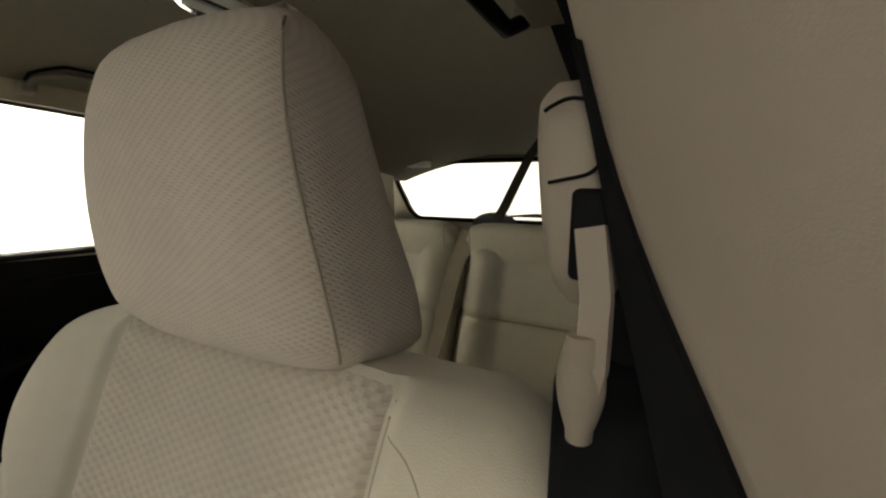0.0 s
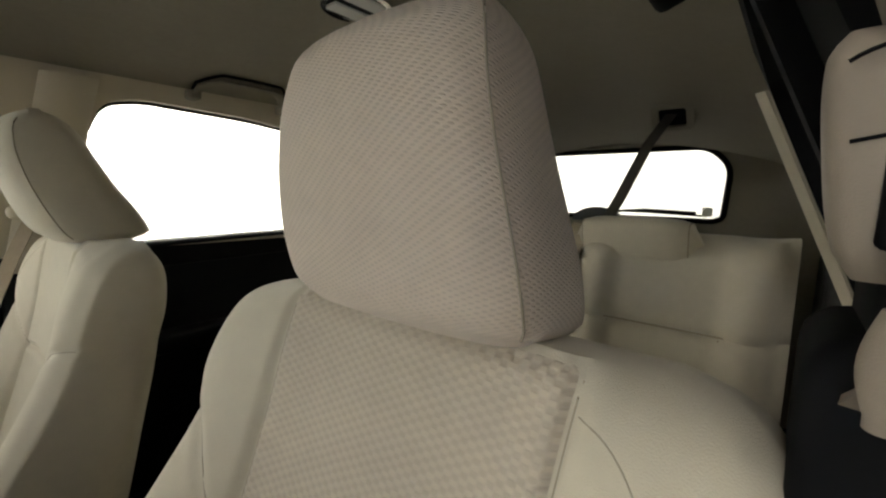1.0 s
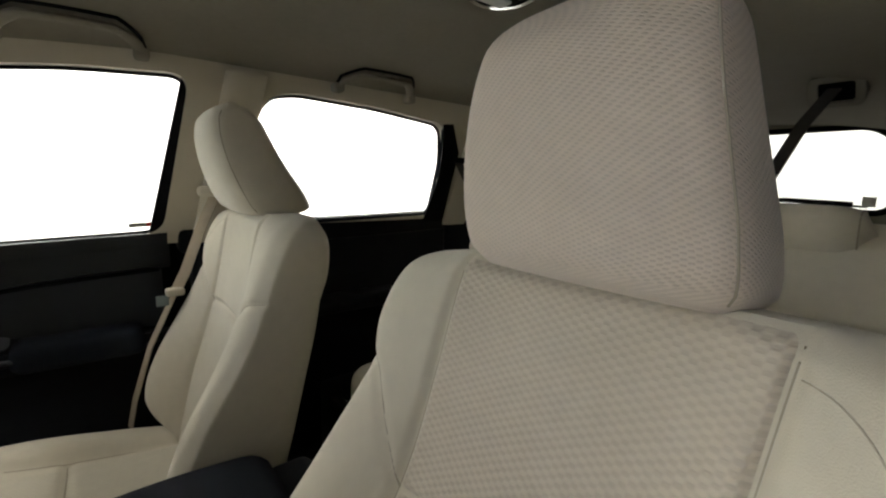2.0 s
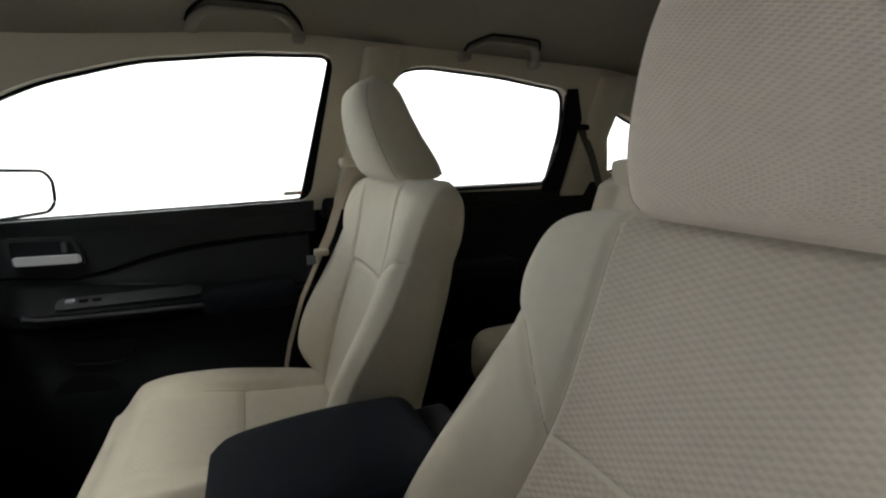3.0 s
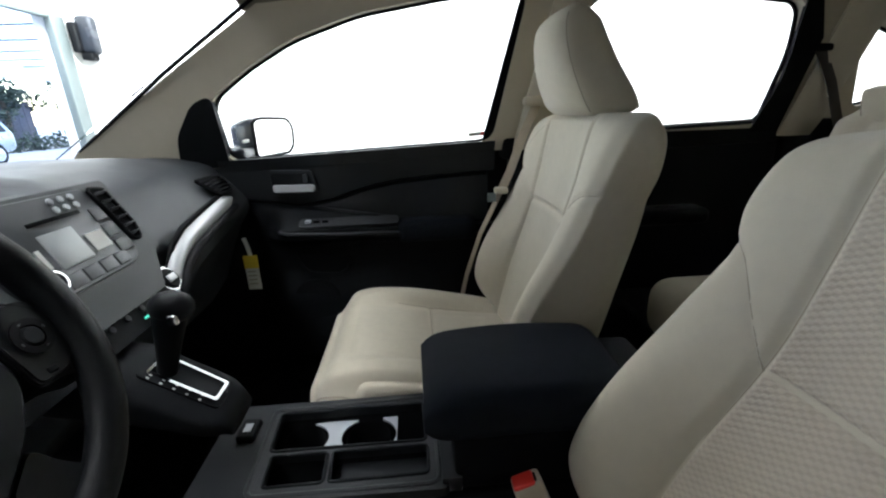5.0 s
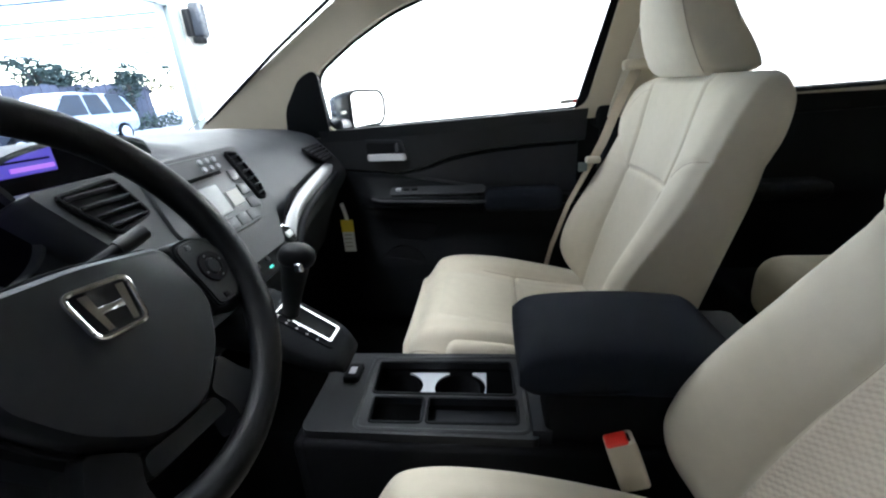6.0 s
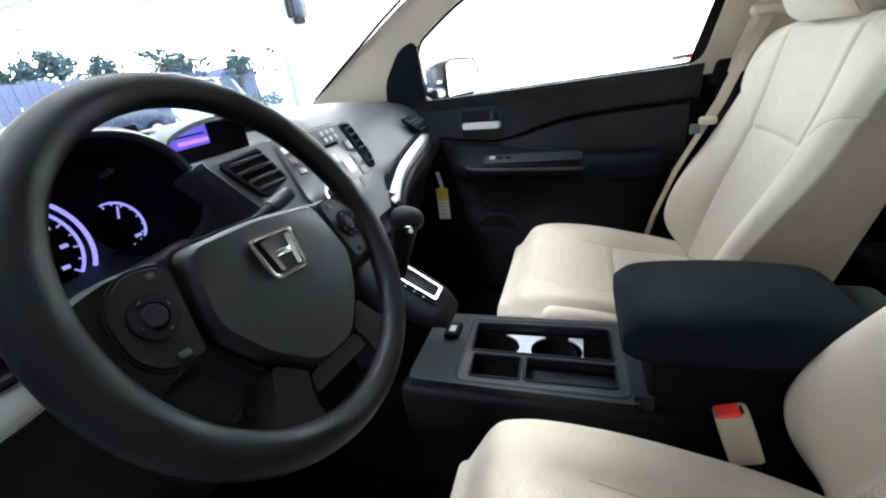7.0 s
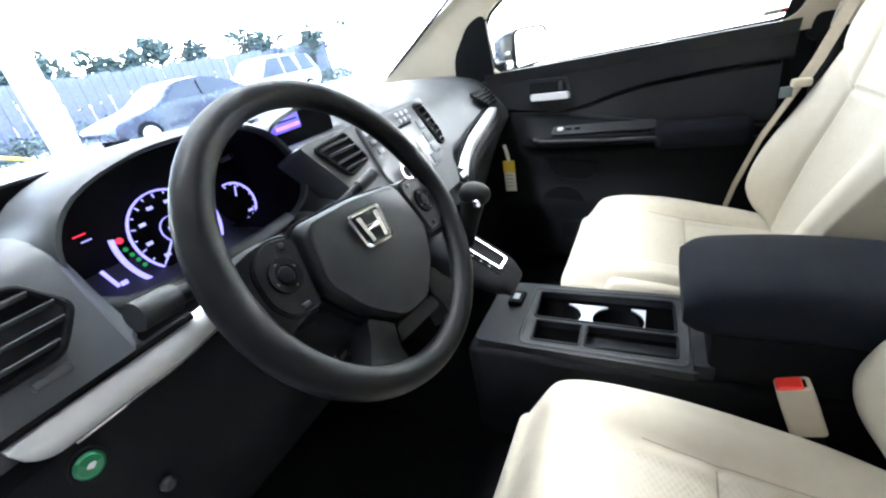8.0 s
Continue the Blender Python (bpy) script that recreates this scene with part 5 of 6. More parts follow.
part("number_bar", moved(block((0.012, -0.022, 0.003), (0.022, -0.018, 0.0042), 0), fm), GLOWW, fface, smooth=0)
part("swoosh", arc(sm, 0.070, 40, -35, 0.004, 0.004), GLOWB, cluster)
part("swoosh", arc(sm, 0.078, 165, 232, 0.006, 0.004), GLOWB, cluster)
part("level_bar", moved(block((-0.002, -0.014, 0), (0.002, 0.014, 0.004), 0), facing(0.486, 1.016) @ Matrix.Rotation(radians(14), 4, "Z")), GLOWB, cluster, smooth=0)
part("level_mark", moved(block((-0.004, -0.003, 0), (0.004, 0.003, 0.004), 0), facing(0.474, 1.003)), GLOWB, cluster, smooth=0)
part("warning_lamp", moved(disc(0.0042, 0.003, 16), facing(0.4535, 1.056)), GLOWR, cluster)
part("warning_lamp", moved(disc(0.0036, 0.003, 12), facing(0.2905, 0.995)), GLOWR, cluster)
part("warning_mark", moved(block((-0.007, -0.0008, 0), (0.007, 0.0008, 0.003), 0), facing(0.490, 1.082)), GLOWR, cluster, smooth=0)
part("warning_mark", moved(block((-0.006, -0.0008, 0), (0.006, 0.0008, 0.003), 0), facing(0.486, 1.073)), GLOWW, cluster, smooth=0)
for k in range(4):
    part("tell_tale", moved(disc(0.003, 0.002, 10), facing(0.452 - 0.004 * k, 1.042 - 0.010 * k)), GLOWG, cluster)
part("button_stem", moved(tube([(0, 0, 0), (0, 0, 0.03)], 0.004, 10), facing(0.262, 1.105)), SOFT, cluster)

# information display in the middle of the dash top
display = thing("information_display", (0.02, -0.86, 1.11), "violet lit display set back under the dash top", "display")
part("recess", block((-0.125, -0.905, 1.065), (0.135, -0.872, 1.140), 0.01), RUBBER, display)
part("visor", sheet(lambda u, v: (0.150 - 0.290 * u, -0.800 - 0.17 * v, 1.104 + 0.040 * math.sin(math.pi * u) ** 0.4 - 0.012 * v), 30, 8, (0, 0, 0.008)), SOFT, display)
SCR = glow("display_violet", (0.16, 0.11, 0.75), 0.6)
PINK = glow("display_pink", (0.60, 0.22, 1.0), 0.8)
sc = part("screen", block((-0.010, -0.872, 1.100), (0.105, -0.866, 1.140), 0.002), SCR, display)
part("screen_bar", block((0.0, -0.8665, 1.120), (0.085, -0.864, 1.123), 0), RUBBER, sc, smooth=0)
part("screen_row", block((-0.005, -0.8665, 1.106), (0.065, -0.864, 1.113), 0), PINK, sc, smooth=0)

# centre stack
stack = thing("centre_stack", (0.03, -0.62, 1.0), "grey audio and climate panel between two air vents", "centre stack")
SY, SZ, SA = -0.625, 1.0, 26
SM = Matrix.Translation((0.02, SY, SZ)) @ Matrix.Rotation(radians(180), 4, "Z") @ Matrix.Rotation(radians(90 - SA), 4, "X")


def louvre(parent, m, outline, slats, tilt=72):
    """An air vent: a dark well with slats across."""
    xs, ys = [p[0] for p in outline], [p[1] for p in outline]
    well = part("well", moved(prism(outline, 0.004), m), RUBBER, parent)
    part("rim", moved(tube([(p[0], p[1], 0.006) for p in outline] + [(outline[0][0], outline[0][1], 0.006)], 0.0035, 8, caps=False), m), BLACK, parent)
    for k in range(slats):
        y = min(ys) + (max(ys) - min(ys)) * (k + 0.7) / (slats + 0.4)
        cut = sorted(x0 + (x1 - x0) * (y - y0) / (y1 - y0) for (x0, y0), (x1, y1) in zip(outline, outline[1:] + outline[:1]) if (y0 - y) * (y1 - y) < 0)
        if len(cut) > 1:
            part("slat", moved(block((cut[0] + 0.003, -0.006, -0.001), (cut[-1] - 0.003, 0.006, 0.001), 0.0008, 1), m @ Matrix.Translation((0, y, 0.006)) @ Matrix.Rotation(radians(tilt), 4, "X")), SOFT, parent)


part("fascia", dished(rounded([(-0.206, 0.116), (0.222, 0.114), (0.228, -0.02), (0.175, -0.105), (-0.165, -0.105), (-0.160, 0.02)], 0.012, 4), -0.05, 0.012, SM, 4, 0.025), SOFT, stack)
GREYP = material("audio_panel_grey", (0.045, 0.047, 0.052), 0.35, 0.3, vary=0.05)
SCREEN = material("audio_screen_grey", (0.34, 0.36, 0.37), 0.25, vary=0.05)
part("audio_panel", dished(rounded([(-0.055, 0.108), (0.158, 0.104), (0.176, -0.020), (0.150, -0.040), (-0.045, -0.040), (-0.064, 0.0)], 0.012, 4), 0.010, 0.017, SM, 3, 0.03), GREYP, stack)
lv = thing("air_vent", tuple(SM @ Vector((-0.13, 0.07, 0))), "black louvred air vent beside the audio panel", "air vent", "air vents")
louvre(lv, SM @ Matrix.Translation((0, 0, 0.012)), rounded([(-0.180, 0.098), (-0.095, 0.104), (-0.078, 0.046), (-0.140, 0.034)], 0.008, 3), 4)
rv = thing("air_vent", tuple(SM @ Vector((0.18, 0.05, 0))), "black louvred air vent with its slats half open", "air vent", "air vents")
louvre(rv, SM @ Matrix.Translation((0, 0, 0.012)), rounded([(0.164, 0.100), (0.196, 0.094), (0.206, 0.020), (0.196, -0.006), (0.178, -0.004)], 0.007, 3), 6)
part("cd_slot", moved(block((0.020, 0.066, 0.014), (0.118, 0.072, 0.0185), 0.001), SM), RUBBER, stack)
for k in range(3):
    for r in range(2):
        part("round_button", moved(disc(0.0052, 0.005, 14, Matrix.Translation((0.083 + 0.020 * k, 0.094 - 0.014 * r, 0.015)), 0.001), SM), GREYTRAY, stack)
for k, (x, y) in enumerate(((-0.036, 0.088), (-0.037, 0.067), (-0.030, 0.046))):
    part("side_key", moved(block((x - 0.010, y - 0.006, 0.014), (x + 0.010, y + 0.006, 0.0187), 0.002), SM), GREYP if k else SILVER, stack)
part("audio_screen", moved(block((0.020, -0.004, 0.014), (0.084, 0.052, 0.0185), 0.002), SM), SCREEN, stack)
# two pale blocks on the audio panel
part("pale_block", moved(block((0.000, 0.004, 0.0172), (0.007, 0.034, 0.0192), 0), SM), PAPER, stack, smooth=0)
part("pale_block", moved(block((0.092, 0.002, 0.0172), (0.128, 0.032, 0.0192), 0.001), SM), PAPER, stack, smooth=0)
for k in range(3):
    part("preset_key", moved(block((0.134, 0.044 - 0.030 * k, 0.014), (0.160 + 0.003 * k, 0.068 - 0.030 * k, 0.0187), 0.002), SM), GREYP, stack)
knob = part("audio_knob", moved(disc(0.014, 0.014, 28, Matrix.Translation((-0.015, -0.014, 0.015)), 0.003), SM), BLACK, stack)
part("knob_ring", moved(ring_shape(0.0160, 0.003, 0.017, 32), SM @ Matrix.Translation((-0.015, -0.014, 0.014))), CHROME, knob)
for k in range(4):
    part("lower_key", moved(block((0.010 + 0.034 * k, -0.034, 0.014), (0.040 + 0.034 * k, -0.012, 0.0185), 0.002), SM), GREYP, stack)
climate = thing("climate_panel", (-0.02, -0.60, 0.90), "black climate panel with chrome ringed knobs", "climate control")
KM = Matrix.Translation((0.0, -0.592, 0.905)) @ Matrix.Rotation(radians(180), 4, "Z") @ Matrix.Rotation(radians(90 - 32), 4, "X")
part("panel", dished(rounded([(-0.21, 0.035), (0.205, 0.035), (0.185, -0.045), (-0.185, -0.045)], 0.018, 4), -0.03, 0.004, KM, 3, 0.04), BLACK, climate)
for sx in (-1, 1):
    part("bezel", moved(tube([(sx * 0.14, 0.030, 0.006), (sx * 0.165, 0.034, 0.008), (sx * 0.195, 0.026, 0.008), (sx * 0.205, 0.0, 0.008), (sx * 0.19, -0.025, 0.006)], 0.006, 10), KM), CHROME, climate)
    kn = part("knob", moved(disc(0.022, 0.022, 28, Matrix.Translation((sx * 0.176, 0.002, 0.004)), 0.004), KM), BLACK, climate)
    part("knob_ring", moved(ring_shape(0.0245, 0.005, 0.017, 32), KM @ Matrix.Translation((sx * 0.176, 0.002, 0.004))), CHROME, kn)
    part("knob_cap", moved(block((sx * 0.176 - 0.012, -0.005, 0.025), (sx * 0.176 + 0.012, 0.009, 0.0285), 0.002), KM), SILVER, kn)
for k in range(6):
    part("push_button", moved(disc(0.006, 0.005, 14, Matrix.Translation((-0.10 + 0.038 * k, -0.012, 0.003)), 0.001), KM), SOFT, climate)
TEAL = glow("teal_lamp", (0.1, 0.9, 0.6), 1.2)
for k in (1, 4):
    part("pilot_lamp", moved(block((-0.10 + 0.045 * k, -0.030, 0.003), (-0.088 + 0.045 * k, -0.026, 0.0052), 0), KM), TEAL, climate, smooth=0)
part("display_strip", moved(block((-0.11, 0.008, 0.003), (0.11, 0.028, 0.0055), 0.002), KM), RUBBER, climate)

# silver trim and passenger side
TRIM_PATH = [(-0.190, -0.582, 0.872), (-0.215, -0.584, 0.905), (-0.255, -0.590, 0.934), (-0.32, -0.598, 0.952), (-0.40, -0.606, 0.961), (-0.50, -0.618, 0.968), (-0.60, -0.632, 0.973), (-0.655, -0.642, 0.974)]
t_up, t_out = Vector((0, -0.45, 0.89)), Vector((0, 0.89, 0.45))


def along_trim(u):
    """A point on the sweep of the passenger side trim, u from 0 to 1."""
    return Vector([curve([(k / (len(TRIM_PATH) - 1), p[a]) for k, p in enumerate(TRIM_PATH)], u) for a in range(3)])


bright, below = [], []
for k in range(41):
    c, h = along_trim(k / 40), 0.018 * (1 - 0.45 * smooth_step(0.9, 1.0, k / 40))
    bright.append([tuple(c + t_up * (0.005 + h * a) + t_out * (0.010 * (1 - a * a))) for a in (m / 6 - 1 for m in range(13))] + [tuple(c + t_up * (0.005 + h) - t_out * 0.008), tuple(c + t_up * (0.005 - h) - t_out * 0.008)])
    below.append(tuple(c - t_up * 0.0215 + t_out * 0.001))
part("silver_trim", loft(bright), SILVER, dash, "brushed silver trim strip")
part("trim_foot", tube(below, 0.0105, 12), BLACK, dash)
part("trim_shadow_gap", tube([(-0.20, -0.600, 0.90), (-0.255, -0.604, 0.957), (-0.32, -0.612, 0.978), (-0.45, -0.628, 0.990), (-0.60, -0.650, 0.996), (-0.68, -0.662, 0.995)], 0.006, 8), RUBBER, dash)
part("lower_trim", loft([[(x, y + a, z + b) for a, b in ((-0.03, 0.0), (0.012, -0.005), (0.004, -0.05), (-0.04, -0.06))] for x, y, z in ((-0.20, -0.592, 0.885), (-0.26, -0.598, 0.916), (-0.35, -0.606, 0.938), (-0.50, -0.625, 0.948), (-0.66, -0.648, 0.95))]), SOFT, dash)
ev = thing("air_vent", (-0.61, -0.66, 1.01), "black louvred end vent on the passenger side", "air vent", "air vents")
EM = Matrix.Translation((-0.625, -0.668, 1.015)) @ Matrix.Rotation(radians(180), 4, "Z") @ Matrix.Rotation(radians(48), 4, "X")
louvre(ev, EM @ Matrix.Translation((0, 0, 0.008)), rounded([(-0.075, 0.032), (0.045, 0.030), (0.062, -0.004), (0.040, -0.030), (-0.030, -0.028)], 0.008, 3), 5, 72)
tag = thing("paper_tag", (-0.61, -0.596, 0.76), "yellow and white paper tag on a white strap", "tag")
part("strap", ribbon([(-0.615, -0.610, 0.868), (-0.612, -0.602, 0.84), (-0.609, -0.596, 0.808)], (0, 1, 0), 0.012, 0.0015), PAPER, tag)
part("label", block((-0.611, -0.618, 0.708), (-0.608, -0.580, 0.790), 0.0005), PAPER, tag)
part("label_head", block((-0.6115, -0.619, 0.775), (-0.6075, -0.579, 0.815), 0.0005), YELLOW, tag, "yellow printed head")
for k in range(4):
    part("print_bar", block((-0.6078, -0.612, 0.764 - 0.013 * k), (-0.6070, -0.588, 0.767 - 0.013 * k), 0), STITCH, tag, smooth=0)

# driver side of the dash
dv = thing("air_vent", (0.63, -0.60, 1.06), "black louvred end vent on the driver side", "air vent", "air vents")
DVM = Matrix.Translation((0.645, -0.625, 1.062)) @ Matrix.Rotation(radians(180), 4, "Z") @ Matrix.Rotation(radians(66), 4, "X")
def pod_face(x):
    """The dash end standing out towards the door, its face leaning with the vent."""
    k = smooth_step(0.548, 0.572, x) * (1 - 0.5 * smooth_step(0.72, 0.75, x))
    out = [(-0.95, 1.095), (-0.85, 1.112), (-0.76, 1.122), (-0.70, 1.124), (-0.672, 1.121), (-0.655, 1.113), (-0.646, 1.102)]
    out += [(-0.646 + 0.046 * t / 5, 1.102 - 0.088 * t / 5) for t in range(1, 6)] + [(-0.597, 1.008), (-0.606, 1.003), (-0.64, 1.000), (-0.80, 0.99), (-0.95, 1.0)]
    return [(x, y - 0.045 * (1 - k), z - 0.030 * (1 - k) * smooth_step(1.0, 1.1, z)) for y, z in out]


part("dash_end", loft([pod_face(0.546 + 0.199 * k / 24) for k in range(25)]), SOFT, dash)
louvre(dv, DVM @ Matrix.Translation((0, 0, 0.008)), rounded([(-0.09, 0.038), (0.035, 0.038), (0.058, 0.004), (0.030, -0.028), (-0.09, -0.030)], 0.008, 3), 4)
part("thumb_wheel", moved(block((0.0, -0.045, 0.008), (0.03, -0.036, 0.014), 0.003), DVM), SOFT, dv)
def strip_ring(x):
    """A convex strip that narrows to a rounded tip by the door."""
    tip = math.sqrt(max(0.0, 1 - max(0.0, (x - 0.652) / 0.0285) ** 2))
    lo, hi = 0.9985 - 0.032 * max(tip, 0.05), 0.9985
    y = -0.600 - 0.010 * smooth_step(0.54, 0.48, x)
    return [(x, y + 0.009 * math.sin(math.pi * k / 12) ** 0.7, lo + (hi - lo) * k / 12) for k in range(13)] + [(x, y - 0.008, hi), (x, y - 0.008, lo)]


part("silver_trim", loft([strip_ring(0.470 + 0.2102 * k / 40) for k in range(41)]), SILVER, dash, "brushed silver trim strip")
part("trim_edge", tube([(x, -0.598 - 0.010 * smooth_step(0.54, 0.48, x), 0.9650) for x in (0.47 + 0.175 * k / 12 for k in range(13))], 0.0018, 8), CHROME, dash)
part("trim_gap", tube([(x, -0.602, 1.0035) for x in (0.51 + 0.20 * k / 12 for k in range(13))], 0.005, 8), RUBBER, dash)
part("knee_panel", loft([[(x, y, z) for y, z in ((-0.63, 0.966), (-0.604, 0.963), (-0.590, 0.945), (-0.577, 0.88), (-0.60, 0.78), (-0.68, 0.66), (-0.78, 0.66), (-0.70, 0.90))] for x in (0.19, 0.30, 0.45, 0.60, 0.73)]), BLACK, dash)
eco = thing("eco_button", (0.645, -0.588, 0.945), "round green lit push button in the lower dash", "button")
EB = Matrix.Translation((0.650, -0.586, 0.949)) @ Matrix.Rotation(radians(180), 4, "Z") @ Matrix.Rotation(radians(80), 4, "X")
part("cap", moved(disc(0.0122, 0.007, 28, None, 0.003), EB), GREEN, eco)
part("collar", moved(ring_shape(0.0155, 0.003, 0.005, 32), EB), BLACK, eco)
part("leaf_mark", moved(prism(rounded([(-0.004, 0.0), (0.0, 0.003), (0.005, 0.001), (0.0005, -0.003)], 0.0015, 3), 0.001), EB @ Matrix.Translation((0, 0, 0.0068))), GREYTRAY, eco)
solo("dash_switch", moved(disc(0.007, 0.008, 20, None, 0.003), Matrix.Translation((0.618, -0.572, 0.884)) @ Matrix.Rotation(radians(180), 4, "Z") @ Matrix.Rotation(radians(85), 4, "X")), CONSOLE, "small dark round switch under the silver trim", "switch")
keys = thing("switch_row", (0.34, -0.60, 0.80), "row of small dark switches below the column", "switch")
for k in range(3):
    part("switch", block((0.31 + 0.022 * k, -0.606, 0.785 + 0.008 * k), (0.326 + 0.022 * k, -0.590, 0.797 + 0.008 * k), 0.002), CONSOLE, keys)

# ---- centre console ----
console = thing("centre_console", (0, -0.1, 0.46), "black centre console with cup holders and storage tray", "centre console")
TOP = 0.664
outline = rounded([(-0.112, -0.475), (0.108, -0.475), (0.112, -0.10), (0.112, -0.075), (-0.112, -0.075), (-0.116, -0.10)], 0.02, 4)
CUPS = rounded([(-0.082, -0.378), (0.011, -0.372), (0.011, -0.107), (-0.086, -0.111)], 0.010, 3)
CUBBY = rounded([(0.022, -0.366), (0.084, -0.362), (0.083, -0.270), (0.022, -0.272)], 0.008, 3)
TRAYH = rounded([(0.022, -0.264), (0.083, -0.262), (0.081, -0.106), (0.022, -0.105)], 0.008, 3)
part("top_plate", moved(prism(outline, 0.016, None, (CUPS, CUBBY, TRAYH)), Matrix.Translation((0, 0, TOP - 0.016))), CONSOLE, console)
for o in (CUPS, CUBBY, TRAYH):
    part("opening_lip", tube([(p[0], p[1], TOP) for p in o] + [(o[0][0], o[0][1], TOP)], 0.003, 6, caps=False), BLACK, console)
part("rim_lip", tube([(p[0], p[1], TOP - 0.002) for p in rounded([(-0.098, -0.392), (0.099, -0.384), (0.100, -0.088), (-0.104, -0.092)], 0.02, 4)] + [(-0.0933, -0.3928, TOP - 0.002)], 0.005, 8), CONSOLE, console)
part("tray_floor", block((0.018, -0.267, 0.625), (0.086, -0.102, 0.635), 0.003), CONSOLE, console)
part("cubby_floor", block((0.018, -0.369, 0.59), (0.087, -0.268, 0.60), 0.003), RUBBER, console)
for lo, hi, r, name in (((-0.120, -0.475, 0.40), (-0.086, 0.27, 0.649), 0.012, "side_wall"), ((0.086, -0.475, 0.40), (0.120, 0.27, 0.6485), 0.012, "side_wall"), ((-0.118, -0.49, 0.40), (0.118, -0.38, 0.646), 0.012, "front_wall"), ((-0.118, -0.10, 0.40), (0.118, 0.272, 0.647), 0.012, "rear_block"), ((0.012, -0.40, 0.40), (0.020, -0.09, 0.648), 0.002, "divider"), ((-0.1, -0.40, 0.40), (0.1, -0.09, 0.53), 0.005, "well_floor")):
    part(name, block(lo, hi, r), RUBBER, console)
waist = [(-0.076, -0.296)] + [(-0.034 + 0.042 * math.cos(a), -0.330 + 0.046 * math.sin(a)) for a in (math.pi * (0.90 - 0.80 * k / 10) for k in range(11))] + [(0.010, -0.296), (0.010, -0.236)] + [(-0.034 + 0.044 * math.cos(a), -0.211 + 0.050 * math.sin(a)) for a in (-math.pi * (0.15 + 0.70 * k / 10) for k in range(11))] + [(-0.076, -0.236)]
part("cup_divider", moved(prism(waist, 0.004), Matrix.Translation((0, 0, 0.640))), GREYTRAY, console, "pale grey cup holder insert")
tail = [(-0.078, -0.187)] + [(-0.034 + 0.044 * math.cos(a), -0.211 + 0.050 * math.sin(a)) for a in (math.pi * (0.85 - 0.70 * k / 10) for k in range(11))] + [(0.010, -0.187), (0.010, -0.160), (-0.078, -0.160)]
part("cup_divider", moved(prism(tail, 0.004), Matrix.Translation((0, 0, 0.640))), GREYTRAY, console, "pale grey cup holder insert")
for y in (-0.33, -0.212):
    part("cup_well", loft([[(-0.034 + 0.043 * math.cos(q), y + 0.040 * math.sin(q), z) for q in (2 * math.pi * k / 28 for k in range(28))] for z in (0.638, 0.56)], caps=False), RUBBER, console)
socket = part("socket_cover", block((-0.066, -0.440, 0.660), (-0.018, -0.408, 0.675), 0.004), BLACK, console)
part("cover_mark", block((-0.050, -0.430, 0.6745), (-0.030, -0.417, 0.6758), 0), GREYTRAY, socket, smooth=0)

part("rear_ramp", loft([[(x, y + a, z + b) for a, b in ((0, 0), (0.03, 0.0), (0.03, -0.06), (0, -0.06))] for x, y, z in ((-0.105, -0.085, 0.675), (0.0, -0.085, 0.675), (0.105, -0.085, 0.675))]), CONSOLE, console)
arm = thing("armrest_box", (0, 0.05, 0.66), "dark navy cloth covered armrest box", "armrest")


def lid_ring(y):
    t = (y + 0.108) / 0.318
    e = curve([(0, 0.45), (0.06, 0.85), (0.18, 1.0), (0.85, 1.0), (0.95, 0.88), (1.0, 0.55)], t)
    cz, hz_, hw = 0.778 + 0.008 * math.sin(math.pi * t), 0.048 * e, 0.106 * (0.93 + 0.07 * e)
    return [(0.010 + hw * math.copysign(abs(math.cos(q)) ** 0.45, math.cos(q)), y, cz + hz_ * math.copysign(abs(math.sin(q)) ** 0.5, math.sin(q))) for q in (2 * math.pi * k / 48 for k in range(48))]


part("lid", loft([lid_ring(-0.108 + 0.318 * k / 30) for k in range(31)]), NAVY, arm)
part("box", block((-0.085, -0.065, 0.645), (0.103, 0.26, 0.75), 0.012), RUBBER, arm)
part("hinge", block((-0.07, 0.195, 0.72), (0.09, 0.275, 0.80), 0.02), BLACK, arm)

# gear selector pod standing out of the lower dash
pod = thing("gear_selector", (0.01, -0.47, 0.80), "gear selector with chrome gate in a dark pod", "gear selector")


def pod_ring(y):
    t = (y + 0.64) / 0.235
    top = curve([(-0.64, 0.866), (-0.57, 0.864), (-0.545, 0.856), (-0.42, 0.772), (-0.411, 0.762), (-0.405, 0.748)], y)
    bot = 0.80 - 0.068 * t
    hw = 0.070 - 0.010 * t - 0.018 * smooth_step(0.8, 1.0, t) ** 2
    return [(0.006 + hw * math.copysign(abs(math.cos(q)) ** 0.6, math.cos(q)), y, (top + bot) / 2 + (top - bot) / 2 * math.copysign(abs(math.sin(q)) ** 0.6, math.sin(q))) for q in (2 * math.pi * k / 40 for k in range(40))]


part("pod", loft([pod_ring(-0.64 + 0.235 * k / 20) for k in range(21)]), BLACK, pod)
PM = Matrix.Translation((0.004, -0.482, 0.8125)) @ Matrix.Rotation(radians(-33.9), 4, "X")
part("gate_plate", moved(prism(rounded([(-0.034, -0.060), (0.034, -0.060), (0.032, 0.068), (-0.032, 0.068)], 0.010, 3), 0.004), PM), BLACK, pod)
gate_o, gate_i = rounded([(-0.026, -0.050), (0.026, -0.050), (0.024, 0.060), (-0.024, 0.060)], 0.006, 3), rounded([(-0.021, -0.046), (0.0205, -0.046), (0.0185, 0.055), (-0.019, 0.055)], 0.005, 3)
